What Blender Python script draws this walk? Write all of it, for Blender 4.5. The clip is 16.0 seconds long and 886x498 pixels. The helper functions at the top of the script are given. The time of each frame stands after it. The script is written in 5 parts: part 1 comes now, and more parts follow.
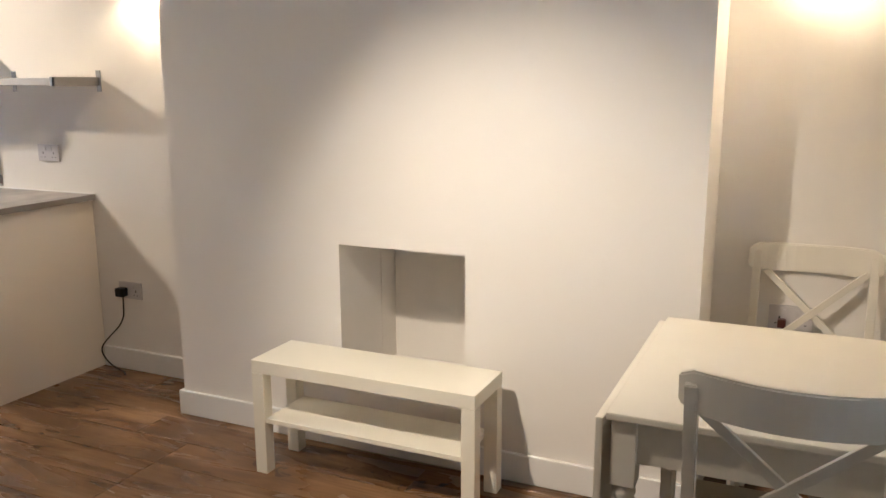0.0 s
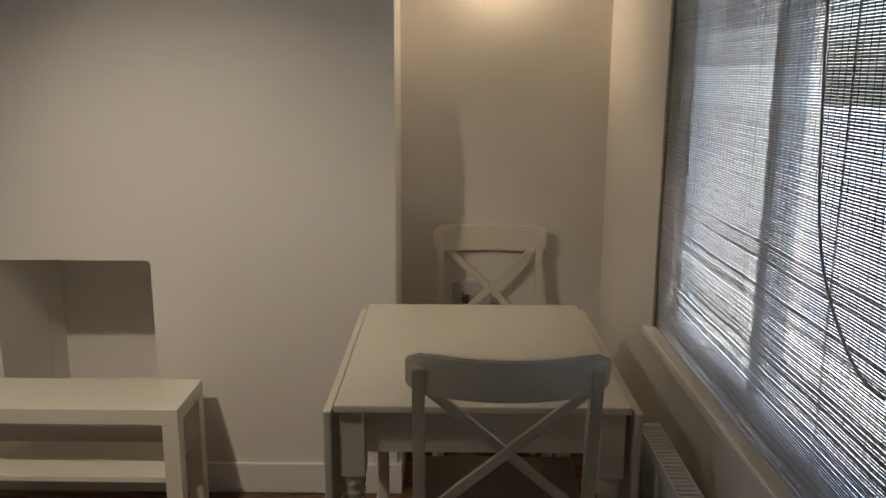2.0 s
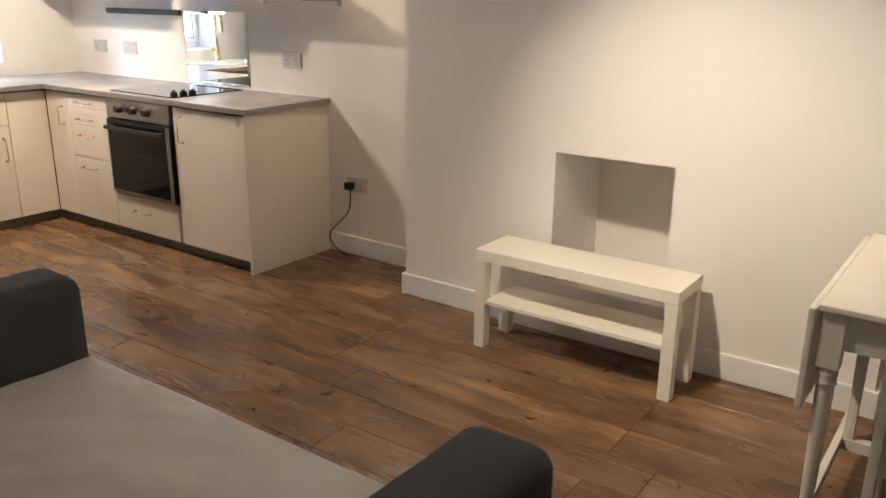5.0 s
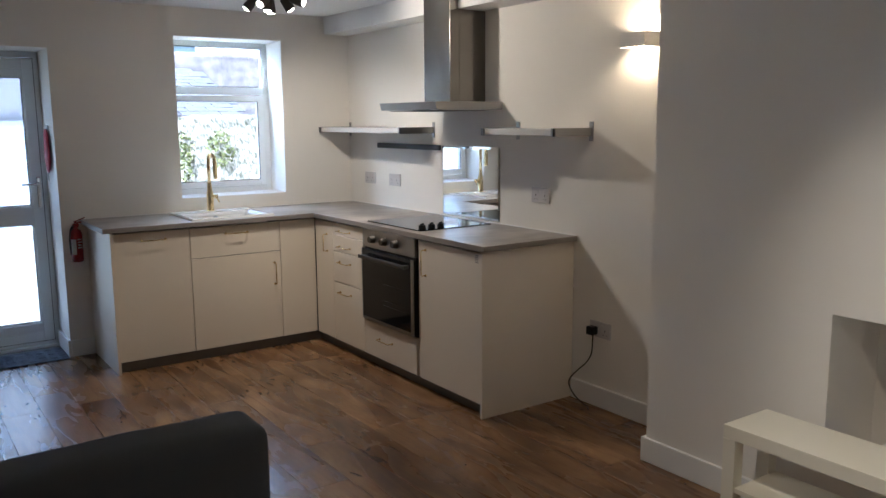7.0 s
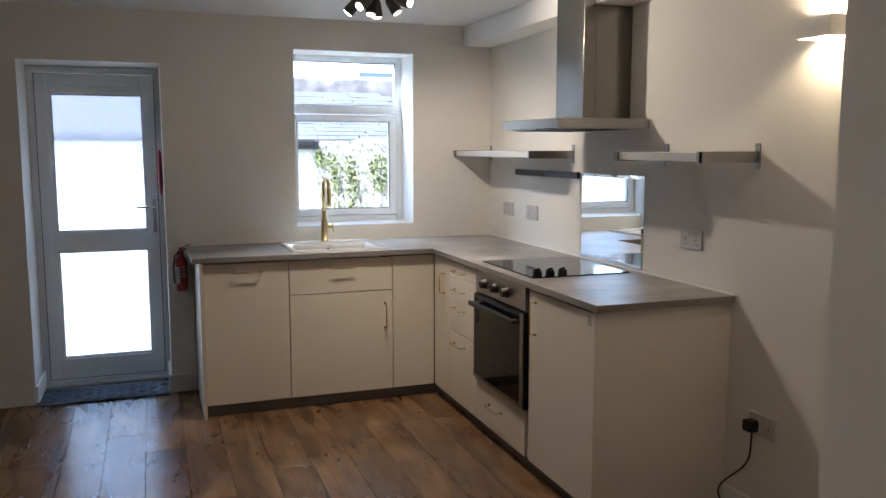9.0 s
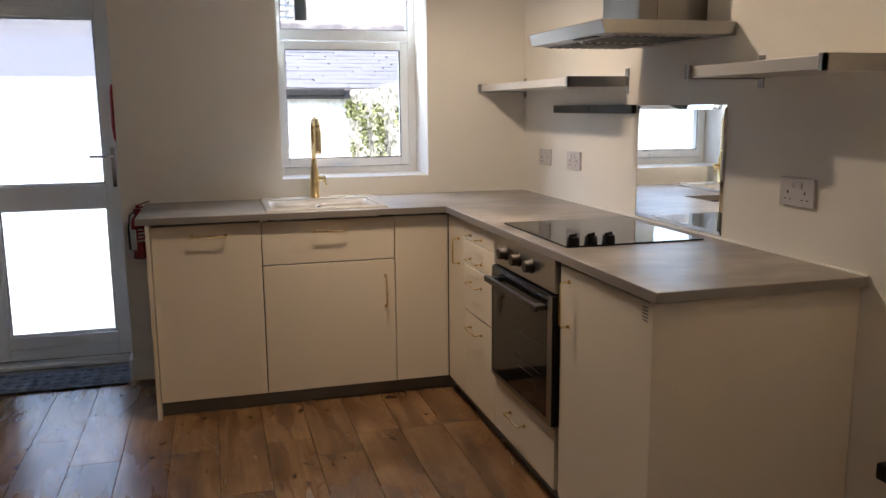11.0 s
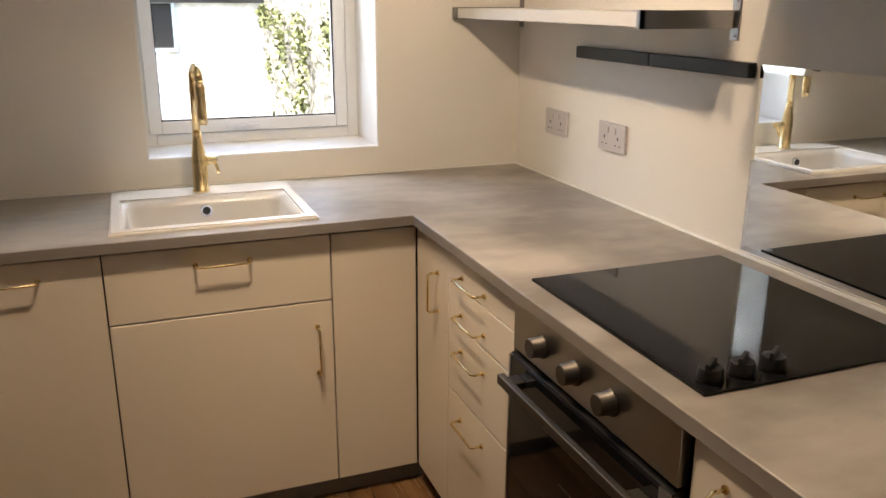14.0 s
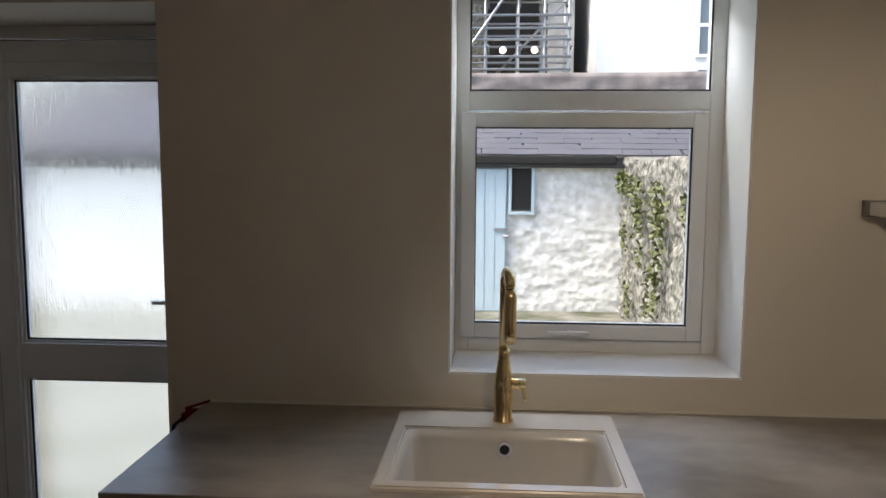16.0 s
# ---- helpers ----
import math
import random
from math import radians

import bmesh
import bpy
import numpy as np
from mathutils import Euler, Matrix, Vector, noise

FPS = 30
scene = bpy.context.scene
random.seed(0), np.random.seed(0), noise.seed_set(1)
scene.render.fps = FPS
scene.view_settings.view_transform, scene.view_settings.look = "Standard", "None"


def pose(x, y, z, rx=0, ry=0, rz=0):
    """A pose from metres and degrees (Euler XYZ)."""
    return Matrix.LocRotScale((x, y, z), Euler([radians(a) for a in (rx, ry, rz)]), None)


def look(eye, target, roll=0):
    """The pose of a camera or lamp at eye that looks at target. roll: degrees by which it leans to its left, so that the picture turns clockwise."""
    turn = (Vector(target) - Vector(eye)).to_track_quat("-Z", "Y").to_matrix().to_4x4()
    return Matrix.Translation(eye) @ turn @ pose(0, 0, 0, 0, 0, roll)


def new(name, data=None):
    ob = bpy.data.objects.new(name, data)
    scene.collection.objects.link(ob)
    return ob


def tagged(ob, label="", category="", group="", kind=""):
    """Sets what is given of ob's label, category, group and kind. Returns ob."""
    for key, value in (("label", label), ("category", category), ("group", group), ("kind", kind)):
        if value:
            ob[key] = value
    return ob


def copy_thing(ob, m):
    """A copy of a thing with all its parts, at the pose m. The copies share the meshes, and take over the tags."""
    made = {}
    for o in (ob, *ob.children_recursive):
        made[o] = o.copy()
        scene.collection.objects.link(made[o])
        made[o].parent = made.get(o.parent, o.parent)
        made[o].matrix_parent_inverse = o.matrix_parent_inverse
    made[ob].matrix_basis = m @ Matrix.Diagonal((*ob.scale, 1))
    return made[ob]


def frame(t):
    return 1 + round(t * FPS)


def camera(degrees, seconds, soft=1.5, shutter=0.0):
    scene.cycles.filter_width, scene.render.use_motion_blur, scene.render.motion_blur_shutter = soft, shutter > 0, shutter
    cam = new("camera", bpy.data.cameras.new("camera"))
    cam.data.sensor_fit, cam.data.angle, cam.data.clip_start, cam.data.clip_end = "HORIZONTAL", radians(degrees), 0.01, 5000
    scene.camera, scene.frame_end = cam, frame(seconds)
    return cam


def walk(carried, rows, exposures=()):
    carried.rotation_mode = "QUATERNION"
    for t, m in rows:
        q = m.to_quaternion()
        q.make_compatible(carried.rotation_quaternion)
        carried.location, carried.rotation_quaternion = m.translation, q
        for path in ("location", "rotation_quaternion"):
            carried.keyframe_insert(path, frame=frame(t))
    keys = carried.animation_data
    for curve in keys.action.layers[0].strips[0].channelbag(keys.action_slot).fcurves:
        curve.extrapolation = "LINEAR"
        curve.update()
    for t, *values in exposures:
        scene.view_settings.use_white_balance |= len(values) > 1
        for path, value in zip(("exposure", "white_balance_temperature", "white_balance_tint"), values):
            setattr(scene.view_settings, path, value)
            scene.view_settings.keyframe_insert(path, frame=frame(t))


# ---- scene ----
cam = camera(57.0, 16.0)
PATH = [
    (0, (-3.019, -5.854, 1.457), (-1.235, -5.044, 1.058), -0.2),
    (0.5, (-2.882, -5.796, 1.456), (-0.973, -5.35, 1.061), 0.0),
    (1, (-2.822, -5.713, 1.455), (-0.872, -5.505, 1.066), 0.2),
    (1.5, (-2.898, -5.662, 1.446), (-0.937, -5.582, 1.061), 0.2),
    (2, (-3.011, -5.734, 1.455), (-1.054, -5.719, 1.039), 0.3),
    (2.5, (-3.205, -5.783, 1.467), (-1.274, -5.704, 0.952), 0.9),
    (3, (-3.28, -5.847, 1.47), (-1.403, -5.491, 0.88), 0.9),
    (3.5, (-3.345, -5.893, 1.474), (-1.555, -5.231, 0.875), 0.7),
    (4, (-3.394, -5.864, 1.487), (-1.685, -5.019, 0.884), 0.7),
    (4.5, (-3.452, -5.826, 1.494), (-1.799, -4.875, 0.891), 0.6),
    (5, (-3.487, -5.825, 1.5), (-1.931, -4.721, 0.899), 0.6),
    (5.2, (-3.474, -5.827, 1.508), (-1.977, -4.646, 0.904), 0.3),
    (7.5, (-2.896, -5.642, 1.537), (-1.863, -3.949, 1.281), -0.1),
    (8.0, (-2.642, -5.521, 1.536), (-1.716, -3.763, 1.294), 0.0),
    (8.5, (-2.398, -5.374, 1.526), (-1.596, -3.557, 1.293), 0.0),
    (8.7, (-2.318, -5.311, 1.518), (-1.573, -3.470, 1.283), 0.0),
    (10.8, (-1.757, -4.421, 1.375), (-1.256, -2.511, 1.062), -0.3),
    (11, (-1.687, -4.309, 1.369), (-1.155, -2.412, 1.027), -0.5),
    (11.5, (-1.618, -4.043, 1.368), (-0.963, -2.206, 0.927), -0.5),
    (12, (-1.606, -3.743, 1.382), (-0.89, -1.955, 0.843), -0.3),
    (12.5, (-1.548, -3.501, 1.391), (-0.819, -1.732, 0.81), -0.3),
    (13, (-1.475, -3.247, 1.448), (-0.736, -1.486, 0.855), -0.2),
    (13.5, (-1.424, -3.045, 1.487), (-0.689, -1.283, 0.891), -0.1),
    (14, (-1.389, -2.82, 1.506), (-0.702, -1.034, 0.927), 0.2),
    (14.5, (-1.4, -2.645, 1.545), (-0.834, -0.806, 0.999), 0.4),
    (15, (-1.361, -2.504, 1.58), (-0.985, -0.587, 1.154), 0.3),
    (15.5, (-1.275, -2.338, 1.615), (-1.127, -0.364, 1.327), 0.2),
    (16, (-1.214, -2.186, 1.594), (-1.346, -0.203, 1.371), 0.3),
]
walk(cam, [(t, look(eye, target, roll)) for t, eye, target, roll in PATH],
     exposures=[(0.0, 4.5, 5700, 10), (0.5, 4.1, 5600, 10), (1.5, 2.85, 5700, 9), (2.0, 3.0, 5900, 8), (2.5, 3.55, 6000, 9), (3.0, 4.05, 6000, 10), (5.2, 4.4, 5900, 10), (7.5, 3.2, 5250, 8), (8.5, 3.25, 5400, 8), (11.0, 3.15, 6400, 13), (12.5, 3.8, 6850, 14), (13.5, 3.6, 6950, 13), (14.0, 3.42, 7000, 13), (14.5, 3.4, 6900, 13), (15.0, 2.95, 6700, 12), (15.5, 2.2, 6600, 12), (16.0, 1.75, 6800, 12)])

# world, sun and lamps
world = bpy.data.worlds.new("world")
scene.world = world
world.use_nodes = True
wn = world.node_tree.nodes
sky = wn.new("ShaderNodeTexSky")
sky.sky_type = "NISHITA"
sky.sun_disc = False
sky.sun_elevation, sky.sun_rotation = radians(58), radians(250)
sky.air_density, sky.dust_density = 1.0, 3.0
world.node_tree.links.new(sky.outputs[0], wn["Background"].inputs[0])
wn["Background"].inputs[1].default_value = 0.15


def lamp(name, kind, m, power, colour, size=0.02, angle=None, blend=0.5):
    data = bpy.data.lights.new(name, kind)
    data.energy, data.color = power, colour
    if kind == "SUN":
        data.angle = radians(size)
    else:
        data.shadow_soft_size = size
    if kind == "SPOT":
        data.spot_size, data.spot_blend = radians(angle), blend
    ob = new(name, data)
    ob.matrix_world = m
    return ob


WARM = (1.0, 0.80, 0.58)


def sky_lamp(name, m, power, wide, high):
    """An area lamp just outside a glazed opening, standing in for the light of the sky."""
    data = bpy.data.lights.new(name, "AREA")
    data.energy, data.color, data.shape, data.size, data.size_y = power, (0.86, 0.94, 1.0), "RECTANGLE", wide, high
    ob = new(name, data)
    ob.matrix_world = m
    return ob


sky_lamp("door_daylight", look((-2.51, 0.62, 0.84), (-2.51, -2.0, 0.84)), 0.32, 0.66, 1.42)
sky_lamp("window_daylight", look((-0.95, 0.37, 2.112), (-0.95, -0.4, 1.2)), 1.2, 0.5, 0.03)
lamp("sun", "SUN", look((-9.4, -3.4, 16), (0, 0, 0)), 1.5, (1.0, 0.97, 0.93), 20)
lamp("kitchen_east_spot", "SPOT", look((-1.02, -1.36, 2.13), (0.0, -2.1, 1.75)), 3.4, WARM, 0.025, 150, 0.9)
lamp("kitchen_corner_spot", "SPOT", look((-1.02, -1.13, 2.08), (-0.3, -0.3, 0.9)), 4.0, WARM, 0.022, 102, 0.8)
lamp("kitchen_north_spot", "SPOT", look((-1.25, -1.1, 2.1), (-1.8, 0.0, 1.35)), 0.12, WARM, 0.03, 120, 0.9)
lamp("kitchen_down_spot", "SPOT", look((-1.20, -1.2, 2.08), (-1.4, -1.75, 0)), 6.0, WARM, 0.028, 108, 0.6)
lamp("living_spot_light", "SPOT", look((-1.82, -4.5, 2.15), (-0.34, -5.02, 0.35)), 7.2, WARM, 0.03, 76, 1.0)
lamp("living_north_spot", "SPOT", look((-1.80, -4.40, 2.1), (0.0, -2.65, 0.4)), 0.5, WARM, 0.06, 42, 0.9)
lamp("living_ceiling_light", "SPOT", look((-1.86, -4.55, 2.1), (-1.6, -4.8, 0)), 1.3, WARM, 0.06, 160, 0.9)
for n, y in enumerate((-3.0, -5.91)):
    lamp("wall_light_bulb", "POINT", pose(-0.06, y, 1.905), 0.55 if y < -4 else 0.6, (1.0, 0.72, 0.43), 0.015)



# materials
def mat(name, rough=0.6, metal=0.0, colour=(0.8, 0.8, 0.8), scale=6.0, vary=0.06, grain=120.0, bump=0.05, spec=0.5, stretch=(1, 1, 1), coat=0.0, island=0.0):
    m = bpy.data.materials.new(name)
    m.use_nodes = True
    n, l = m.node_tree.nodes, m.node_tree.links
    b = n["Principled BSDF"]
    b.inputs["Roughness"].default_value = rough
    b.inputs["Metallic"].default_value = metal
    b.inputs["Specular IOR Level"].default_value = spec
    b.inputs["Coat Weight"].default_value = coat
    tc, mp = n.new("ShaderNodeTexCoord"), n.new("ShaderNodeMapping")
    mp.inputs["Scale"].default_value = stretch
    l.new(tc.outputs["Object"], mp.inputs[0])
    big, small = n.new("ShaderNodeTexNoise"), n.new("ShaderNodeTexNoise")
    big.inputs["Scale"].default_value, big.inputs["Detail"].default_value = scale, 4
    small.inputs["Scale"].default_value, small.inputs["Detail"].default_value = grain, 3
    l.new(mp.outputs[0], big.inputs[0])
    l.new(mp.outputs[0], small.inputs[0])
    ramp = n.new("ShaderNodeMix")
    ramp.data_type = "RGBA"
    dark = tuple(c * (1 - 2 * vary) for c in colour)
    light = tuple(min(1, c * (1 + vary)) for c in colour)
    ramp.inputs[6].default_value, ramp.inputs[7].default_value = (*dark, 1), (*light, 1)
    l.new(big.outputs[0], ramp.inputs[0])
    l.new(ramp.outputs[2], b.inputs["Base Color"])
    bp = n.new("ShaderNodeBump")
    bp.inputs["Strength"].default_value, bp.inputs["Distance"].default_value = bump, 0.002
    l.new(small.outputs[0], bp.inputs["Height"])
    l.new(bp.outputs[0], b.inputs["Normal"])
    rr = n.new("ShaderNodeMapRange")
    rr.inputs["To Min"].default_value, rr.inputs["To Max"].default_value = rough * 0.85, min(1, rough * 1.15)
    l.new(big.outputs[0], rr.inputs[0])
    l.new(rr.outputs[0], b.inputs["Roughness"])
    return m


def glow(name, colour, strength):
    m = bpy.data.materials.new(name)
    m.use_nodes = True
    b = m.node_tree.nodes["Principled BSDF"]
    b.inputs["Base Color"].default_value = (*colour, 1)
    b.inputs["Emission Color"].default_value = (*colour, 1)
    b.inputs["Emission Strength"].default_value = strength
    return m


def glass(name, rough=0.0, ribs=False):
    m = bpy.data.materials.new(name)
    m.use_nodes = True
    n, l = m.node_tree.nodes, m.node_tree.links
    b = n["Principled BSDF"]
    b.inputs["Base Color"].default_value = (0.82, 0.87, 0.9, 1) if ribs else (0.96, 0.98, 0.97, 1)
    b.inputs["Transmission Weight"].default_value = 1
    b.inputs["Roughness"].default_value = rough
    b.inputs["IOR"].default_value = 1.45 if ribs else 1.05
    if ribs:
        tc, mp, no, bp = (n.new(k) for k in ("ShaderNodeTexCoord", "ShaderNodeMapping", "ShaderNodeTexNoise", "ShaderNodeBump"))
        mp.inputs["Scale"].default_value = (1, 1, 0.07)
        no.inputs["Scale"].default_value, no.inputs["Detail"].default_value = 230, 3
        bp.inputs["Strength"].default_value, bp.inputs["Distance"].default_value = 0.6, 0.0025
        l.new(tc.outputs["Object"], mp.inputs[0])
        l.new(mp.outputs[0], no.inputs[0])
        l.new(no.outputs[0], bp.inputs["Height"])
        l.new(bp.outputs[0], b.inputs["Normal"])
    return m


def wood_floor(name):
    """Oak-look laminate: broad figure, long grain, dark smoky patches and knots, each board shifted and toned by its own chance."""
    m = bpy.data.materials.new(name)
    m.use_nodes = True
    n, l = m.node_tree.nodes, m.node_tree.links
    b = n["Principled BSDF"]
    tc, info, add = n.new("ShaderNodeTexCoord"), n.new("ShaderNodeObjectInfo"), n.new("ShaderNodeVectorMath")
    add.operation = "ADD"
    mul = n.new("ShaderNodeMath")
    mul.operation = "MULTIPLY"
    mul.inputs[1].default_value = 37.0
    l.new(info.outputs["Random"], mul.inputs[0])
    comb = n.new("ShaderNodeCombineXYZ")
    for i in range(3):
        l.new(mul.outputs[0], comb.inputs[i])
    l.new(tc.outputs["Object"], add.inputs[0])
    l.new(comb.outputs[0], add.inputs[1])

    def noise_at(scale, stretch, detail=6, distort=0.0):
        mp, no = n.new("ShaderNodeMapping"), n.new("ShaderNodeTexNoise")
        mp.inputs["Scale"].default_value = stretch
        no.inputs["Scale"].default_value, no.inputs["Detail"].default_value, no.inputs["Distortion"].default_value = scale, detail, distort
        l.new(add.outputs[0], mp.inputs[0])
        l.new(mp.outputs[0], no.inputs[0])
        return no

    def ramp_of(src, stops):
        ramp = n.new("ShaderNodeValToRGB")
        els = ramp.color_ramp.elements
        els[0].position, els[0].color = stops[0][0], (*stops[0][1], 1)
        els[1].position, els[1].color = stops[-1][0], (*stops[-1][1], 1)
        for pos, col in stops[1:-1]:
            els.new(pos).color = (*col, 1)
        l.new(src.outputs[0], ramp.inputs[0])
        return ramp.outputs[0]

    broad = noise_at(7, (1, 0.2, 1), 4, 0.9)
    fine = noise_at(70, (1, 0.045, 1), 8, 0.5)
    streak = noise_at(20, (1, 0.1, 1), 4, 1.2)
    smoke = noise_at(4.5, (1, 0.45, 1), 4, 0.4)
    knot = noise_at(11, (1, 0.55, 1), 3, 1.6)
    layers = (
        ramp_of(broad, ((0.3, (0.10, 0.051, 0.023)), (0.5, (0.182, 0.099, 0.045)), (0.72, (0.285, 0.167, 0.080)))),
        ramp_of(fine, ((0.3, (0.80, 0.76, 0.72)), (0.6, (1, 1, 1)))),
        ramp_of(streak, ((0.3, (0.68, 0.60, 0.54)), (0.42, (1, 1, 1)))),
        ramp_of(smoke, ((0.34, (0.62, 0.58, 0.55)), (0.54, (1, 1, 1)))),
        ramp_of(knot, ((0.28, (0.3, 0.22, 0.18)), (0.34, (1, 1, 1)))),
    )
    tone = n.new("ShaderNodeMapRange")
    tone.inputs["To Min"].default_value, tone.inputs["To Max"].default_value = 0.84, 1.18
    l.new(info.outputs["Random"], tone.inputs[0])
    prev = layers[0]
    for src in (*layers[1:], tone.outputs[0]):
        mx = n.new("ShaderNodeMix")
        mx.data_type, mx.blend_type = "RGBA", "MULTIPLY"
        mx.inputs[0].default_value = 1
        l.new(prev, mx.inputs[6])
        l.new(src, mx.inputs[7])
        prev = mx.outputs[2]
    l.new(prev, b.inputs["Base Color"])
    rough = n.new("ShaderNodeMapRange")
    rough.inputs["To Min"].default_value, rough.inputs["To Max"].default_value = 0.34, 0.2
    l.new(broad.outputs[0], rough.inputs[0])
    l.new(rough.outputs[0], b.inputs["Roughness"])
    bp = n.new("ShaderNodeBump")
    bp.inputs["Strength"].default_value, bp.inputs["Distance"].default_value = 0.08, 0.001
    l.new(fine.outputs[0], bp.inputs["Height"])
    l.new(bp.outputs[0], b.inputs["Normal"])
    return m


def stone(name, base, dark, scale, bump, green=False):
    m = bpy.data.materials.new(name)
    m.use_nodes = True
    n, l = m.node_tree.nodes, m.node_tree.links
    b = n["Principled BSDF"]
    tc, no, vo, ramp, bp = (n.new(k) for k in ("ShaderNodeTexCoord", "ShaderNodeTexNoise", "ShaderNodeTexVoronoi", "ShaderNodeValToRGB", "ShaderNodeBump"))
    no.inputs["Scale"].default_value, no.inputs["Detail"].default_value = scale, 8
    vo.inputs["Scale"].default_value = scale * 1.5
    l.new(tc.outputs["Object"], no.inputs[0])
    l.new(tc.outputs["Object"], vo.inputs[0])
    ramp.color_ramp.elements[0].position, ramp.color_ramp.elements[0].color = 0.38, (*dark, 1)
    ramp.color_ramp.elements[1].position, ramp.color_ramp.elements[1].color = 0.62, (*base, 1)
    l.new(no.outputs[0], ramp.inputs[0])
    l.new(ramp.outputs[0], b.inputs["Base Color"])
    mx = n.new("ShaderNodeMath")
    mx.operation = "ADD"
    l.new(no.outputs[0], mx.inputs[0])
    l.new(vo.outputs[0], mx.inputs[1])
    l.new(mx.outputs[0], bp.inputs["Height"])
    bp.inputs["Strength"].default_value, bp.inputs["Distance"].default_value = 0.9, bump
    l.new(bp.outputs[0], b.inputs["Normal"])
    b.inputs["Roughness"].default_value = 0.9
    return m


def cloudy(name, dark, light):
    """Concrete-look laminate: soft large clouds over finer mottling."""
    m = bpy.data.materials.new(name)
    m.use_nodes = True
    n, l = m.node_tree.nodes, m.node_tree.links
    b = n["Principled BSDF"]
    tc = n.new("ShaderNodeTexCoord")
    mp = n.new("ShaderNodeMapping")
    mp.inputs["Scale"].default_value = (1.0, 1.6, 1.0)
    l.new(tc.outputs["Object"], mp.inputs[0])
    big, mid, fine = (n.new("ShaderNodeTexNoise") for _ in range(3))
    for no, sc, de in ((big, 2.6, 3), (mid, 9, 6), (fine, 160, 2)):
        no.inputs["Scale"].default_value, no.inputs["Detail"].default_value = sc, de
        l.new(mp.outputs[0], no.inputs[0])
    add = n.new("ShaderNodeMath")
    add.operation = "MULTIPLY_ADD"
    add.inputs[1].default_value = 0.45
    l.new(mid.outputs[0], add.inputs[0])
    l.new(big.outputs[0], add.inputs[2])
    mr = n.new("ShaderNodeMapRange")
    mr.inputs["From Min"].default_value, mr.inputs["From Max"].default_value = 0.56, 0.9
    l.new(add.outputs[0], mr.inputs[0])
    mx = n.new("ShaderNodeMix")
    mx.data_type = "RGBA"
    mx.inputs[6].default_value, mx.inputs[7].default_value = (*dark, 1), (*light, 1)
    l.new(mr.outputs[0], mx.inputs[0])
    l.new(mx.outputs[2], b.inputs["Base Color"])
    rr = n.new("ShaderNodeMapRange")
    rr.inputs["To Min"].default_value, rr.inputs["To Max"].default_value = 0.28, 0.44
    l.new(big.outputs[0], rr.inputs[0])
    l.new(rr.outputs[0], b.inputs["Roughness"])
    bp = n.new("ShaderNodeBump")
    bp.inputs["Strength"].default_value, bp.inputs["Distance"].default_value = 0.08, 0.001
    l.new(fine.outputs[0], bp.inputs["Height"])
    l.new(bp.outputs[0], b.inputs["Normal"])
    return m


def woven(name, colour):
    """Thin paper yarn: it scatters light back and lets some through."""
    m = bpy.data.materials.new(name)
    m.use_nodes = True
    n, l = m.node_tree.nodes, m.node_tree.links
    n.remove(n["Principled BSDF"])
    tc, mp, no, tint = (n.new(k) for k in ("ShaderNodeTexCoord", "ShaderNodeMapping", "ShaderNodeTexNoise", "ShaderNodeMix"))
    mp.inputs["Scale"].default_value = (14, 1, 120)
    no.inputs["Scale"].default_value, no.inputs["Detail"].default_value = 1.5, 3
    tint.data_type = "RGBA"
    tint.inputs[6].default_value = (*(c * 0.6 for c in colour), 1)
    tint.inputs[7].default_value = (*(min(1, c * 1.25) for c in colour), 1)
    front, through_, mix = n.new("ShaderNodeBsdfDiffuse"), n.new("ShaderNodeBsdfTranslucent"), n.new("ShaderNodeMixShader")
    mix.inputs[0].default_value = 0.3
    l.new(tc.outputs["Object"], mp.inputs[0])
    l.new(mp.outputs[0], no.inputs[0])
    l.new(no.outputs[0], tint.inputs[0])
    for sh, k in ((front, 1), (through_, 2)):
        l.new(tint.outputs[2], sh.inputs[0])
        l.new(sh.outputs[0], mix.inputs[k])
    l.new(mix.outputs[0], n["Material Output"].inputs[0])
    return m


M_WALL = mat("wall_paint", 0.75, colour=(0.78, 0.745, 0.69), scale=1.5, vary=0.012, grain=260, bump=0.12)
M_CEIL = mat("ceiling_paint", 0.85, colour=(0.82, 0.81, 0.79), scale=1.2, vary=0.01, grain=200, bump=0.08)
M_TRIM = mat("gloss_trim_paint", 0.35, colour=(0.8, 0.79, 0.76), scale=3, vary=0.015, grain=90, bump=0.04)
M_FLOOR = wood_floor("oak_laminate")
M_GAP = mat("floor_gap", 0.9, colour=(0.02, 0.012, 0.008))
M_TOP = cloudy("grey_worktop", (0.19, 0.168, 0.15), (0.37, 0.335, 0.30))
M_TOPEDGE = mat("worktop_edge", 0.5, colour=(0.21, 0.185, 0.165), scale=5, vary=0.08)
M_CAB = mat("cream_cabinet_front", 0.42, colour=(0.655, 0.58, 0.475), scale=2.5, vary=0.012, grain=300, bump=0.03)
# carcass colour set near black: it carries the shade in the front gaps
M_GAPSHADE = mat("carcass_shadow_gap", 0.8, colour=(0.035, 0.03, 0.027))
M_PLINTH = mat("grey_plinth", 0.5, colour=(0.16, 0.15, 0.14), scale=4, vary=0.08)
M_GOLD = mat("polished_brass", 0.16, 1.0, (0.93, 0.75, 0.43), scale=20, vary=0.02, bump=0.0)
M_STEEL = mat("brushed_steel", 0.25, 1.0, (0.22, 0.205, 0.185), scale=1.5, vary=0.02, grain=400, bump=0.01)
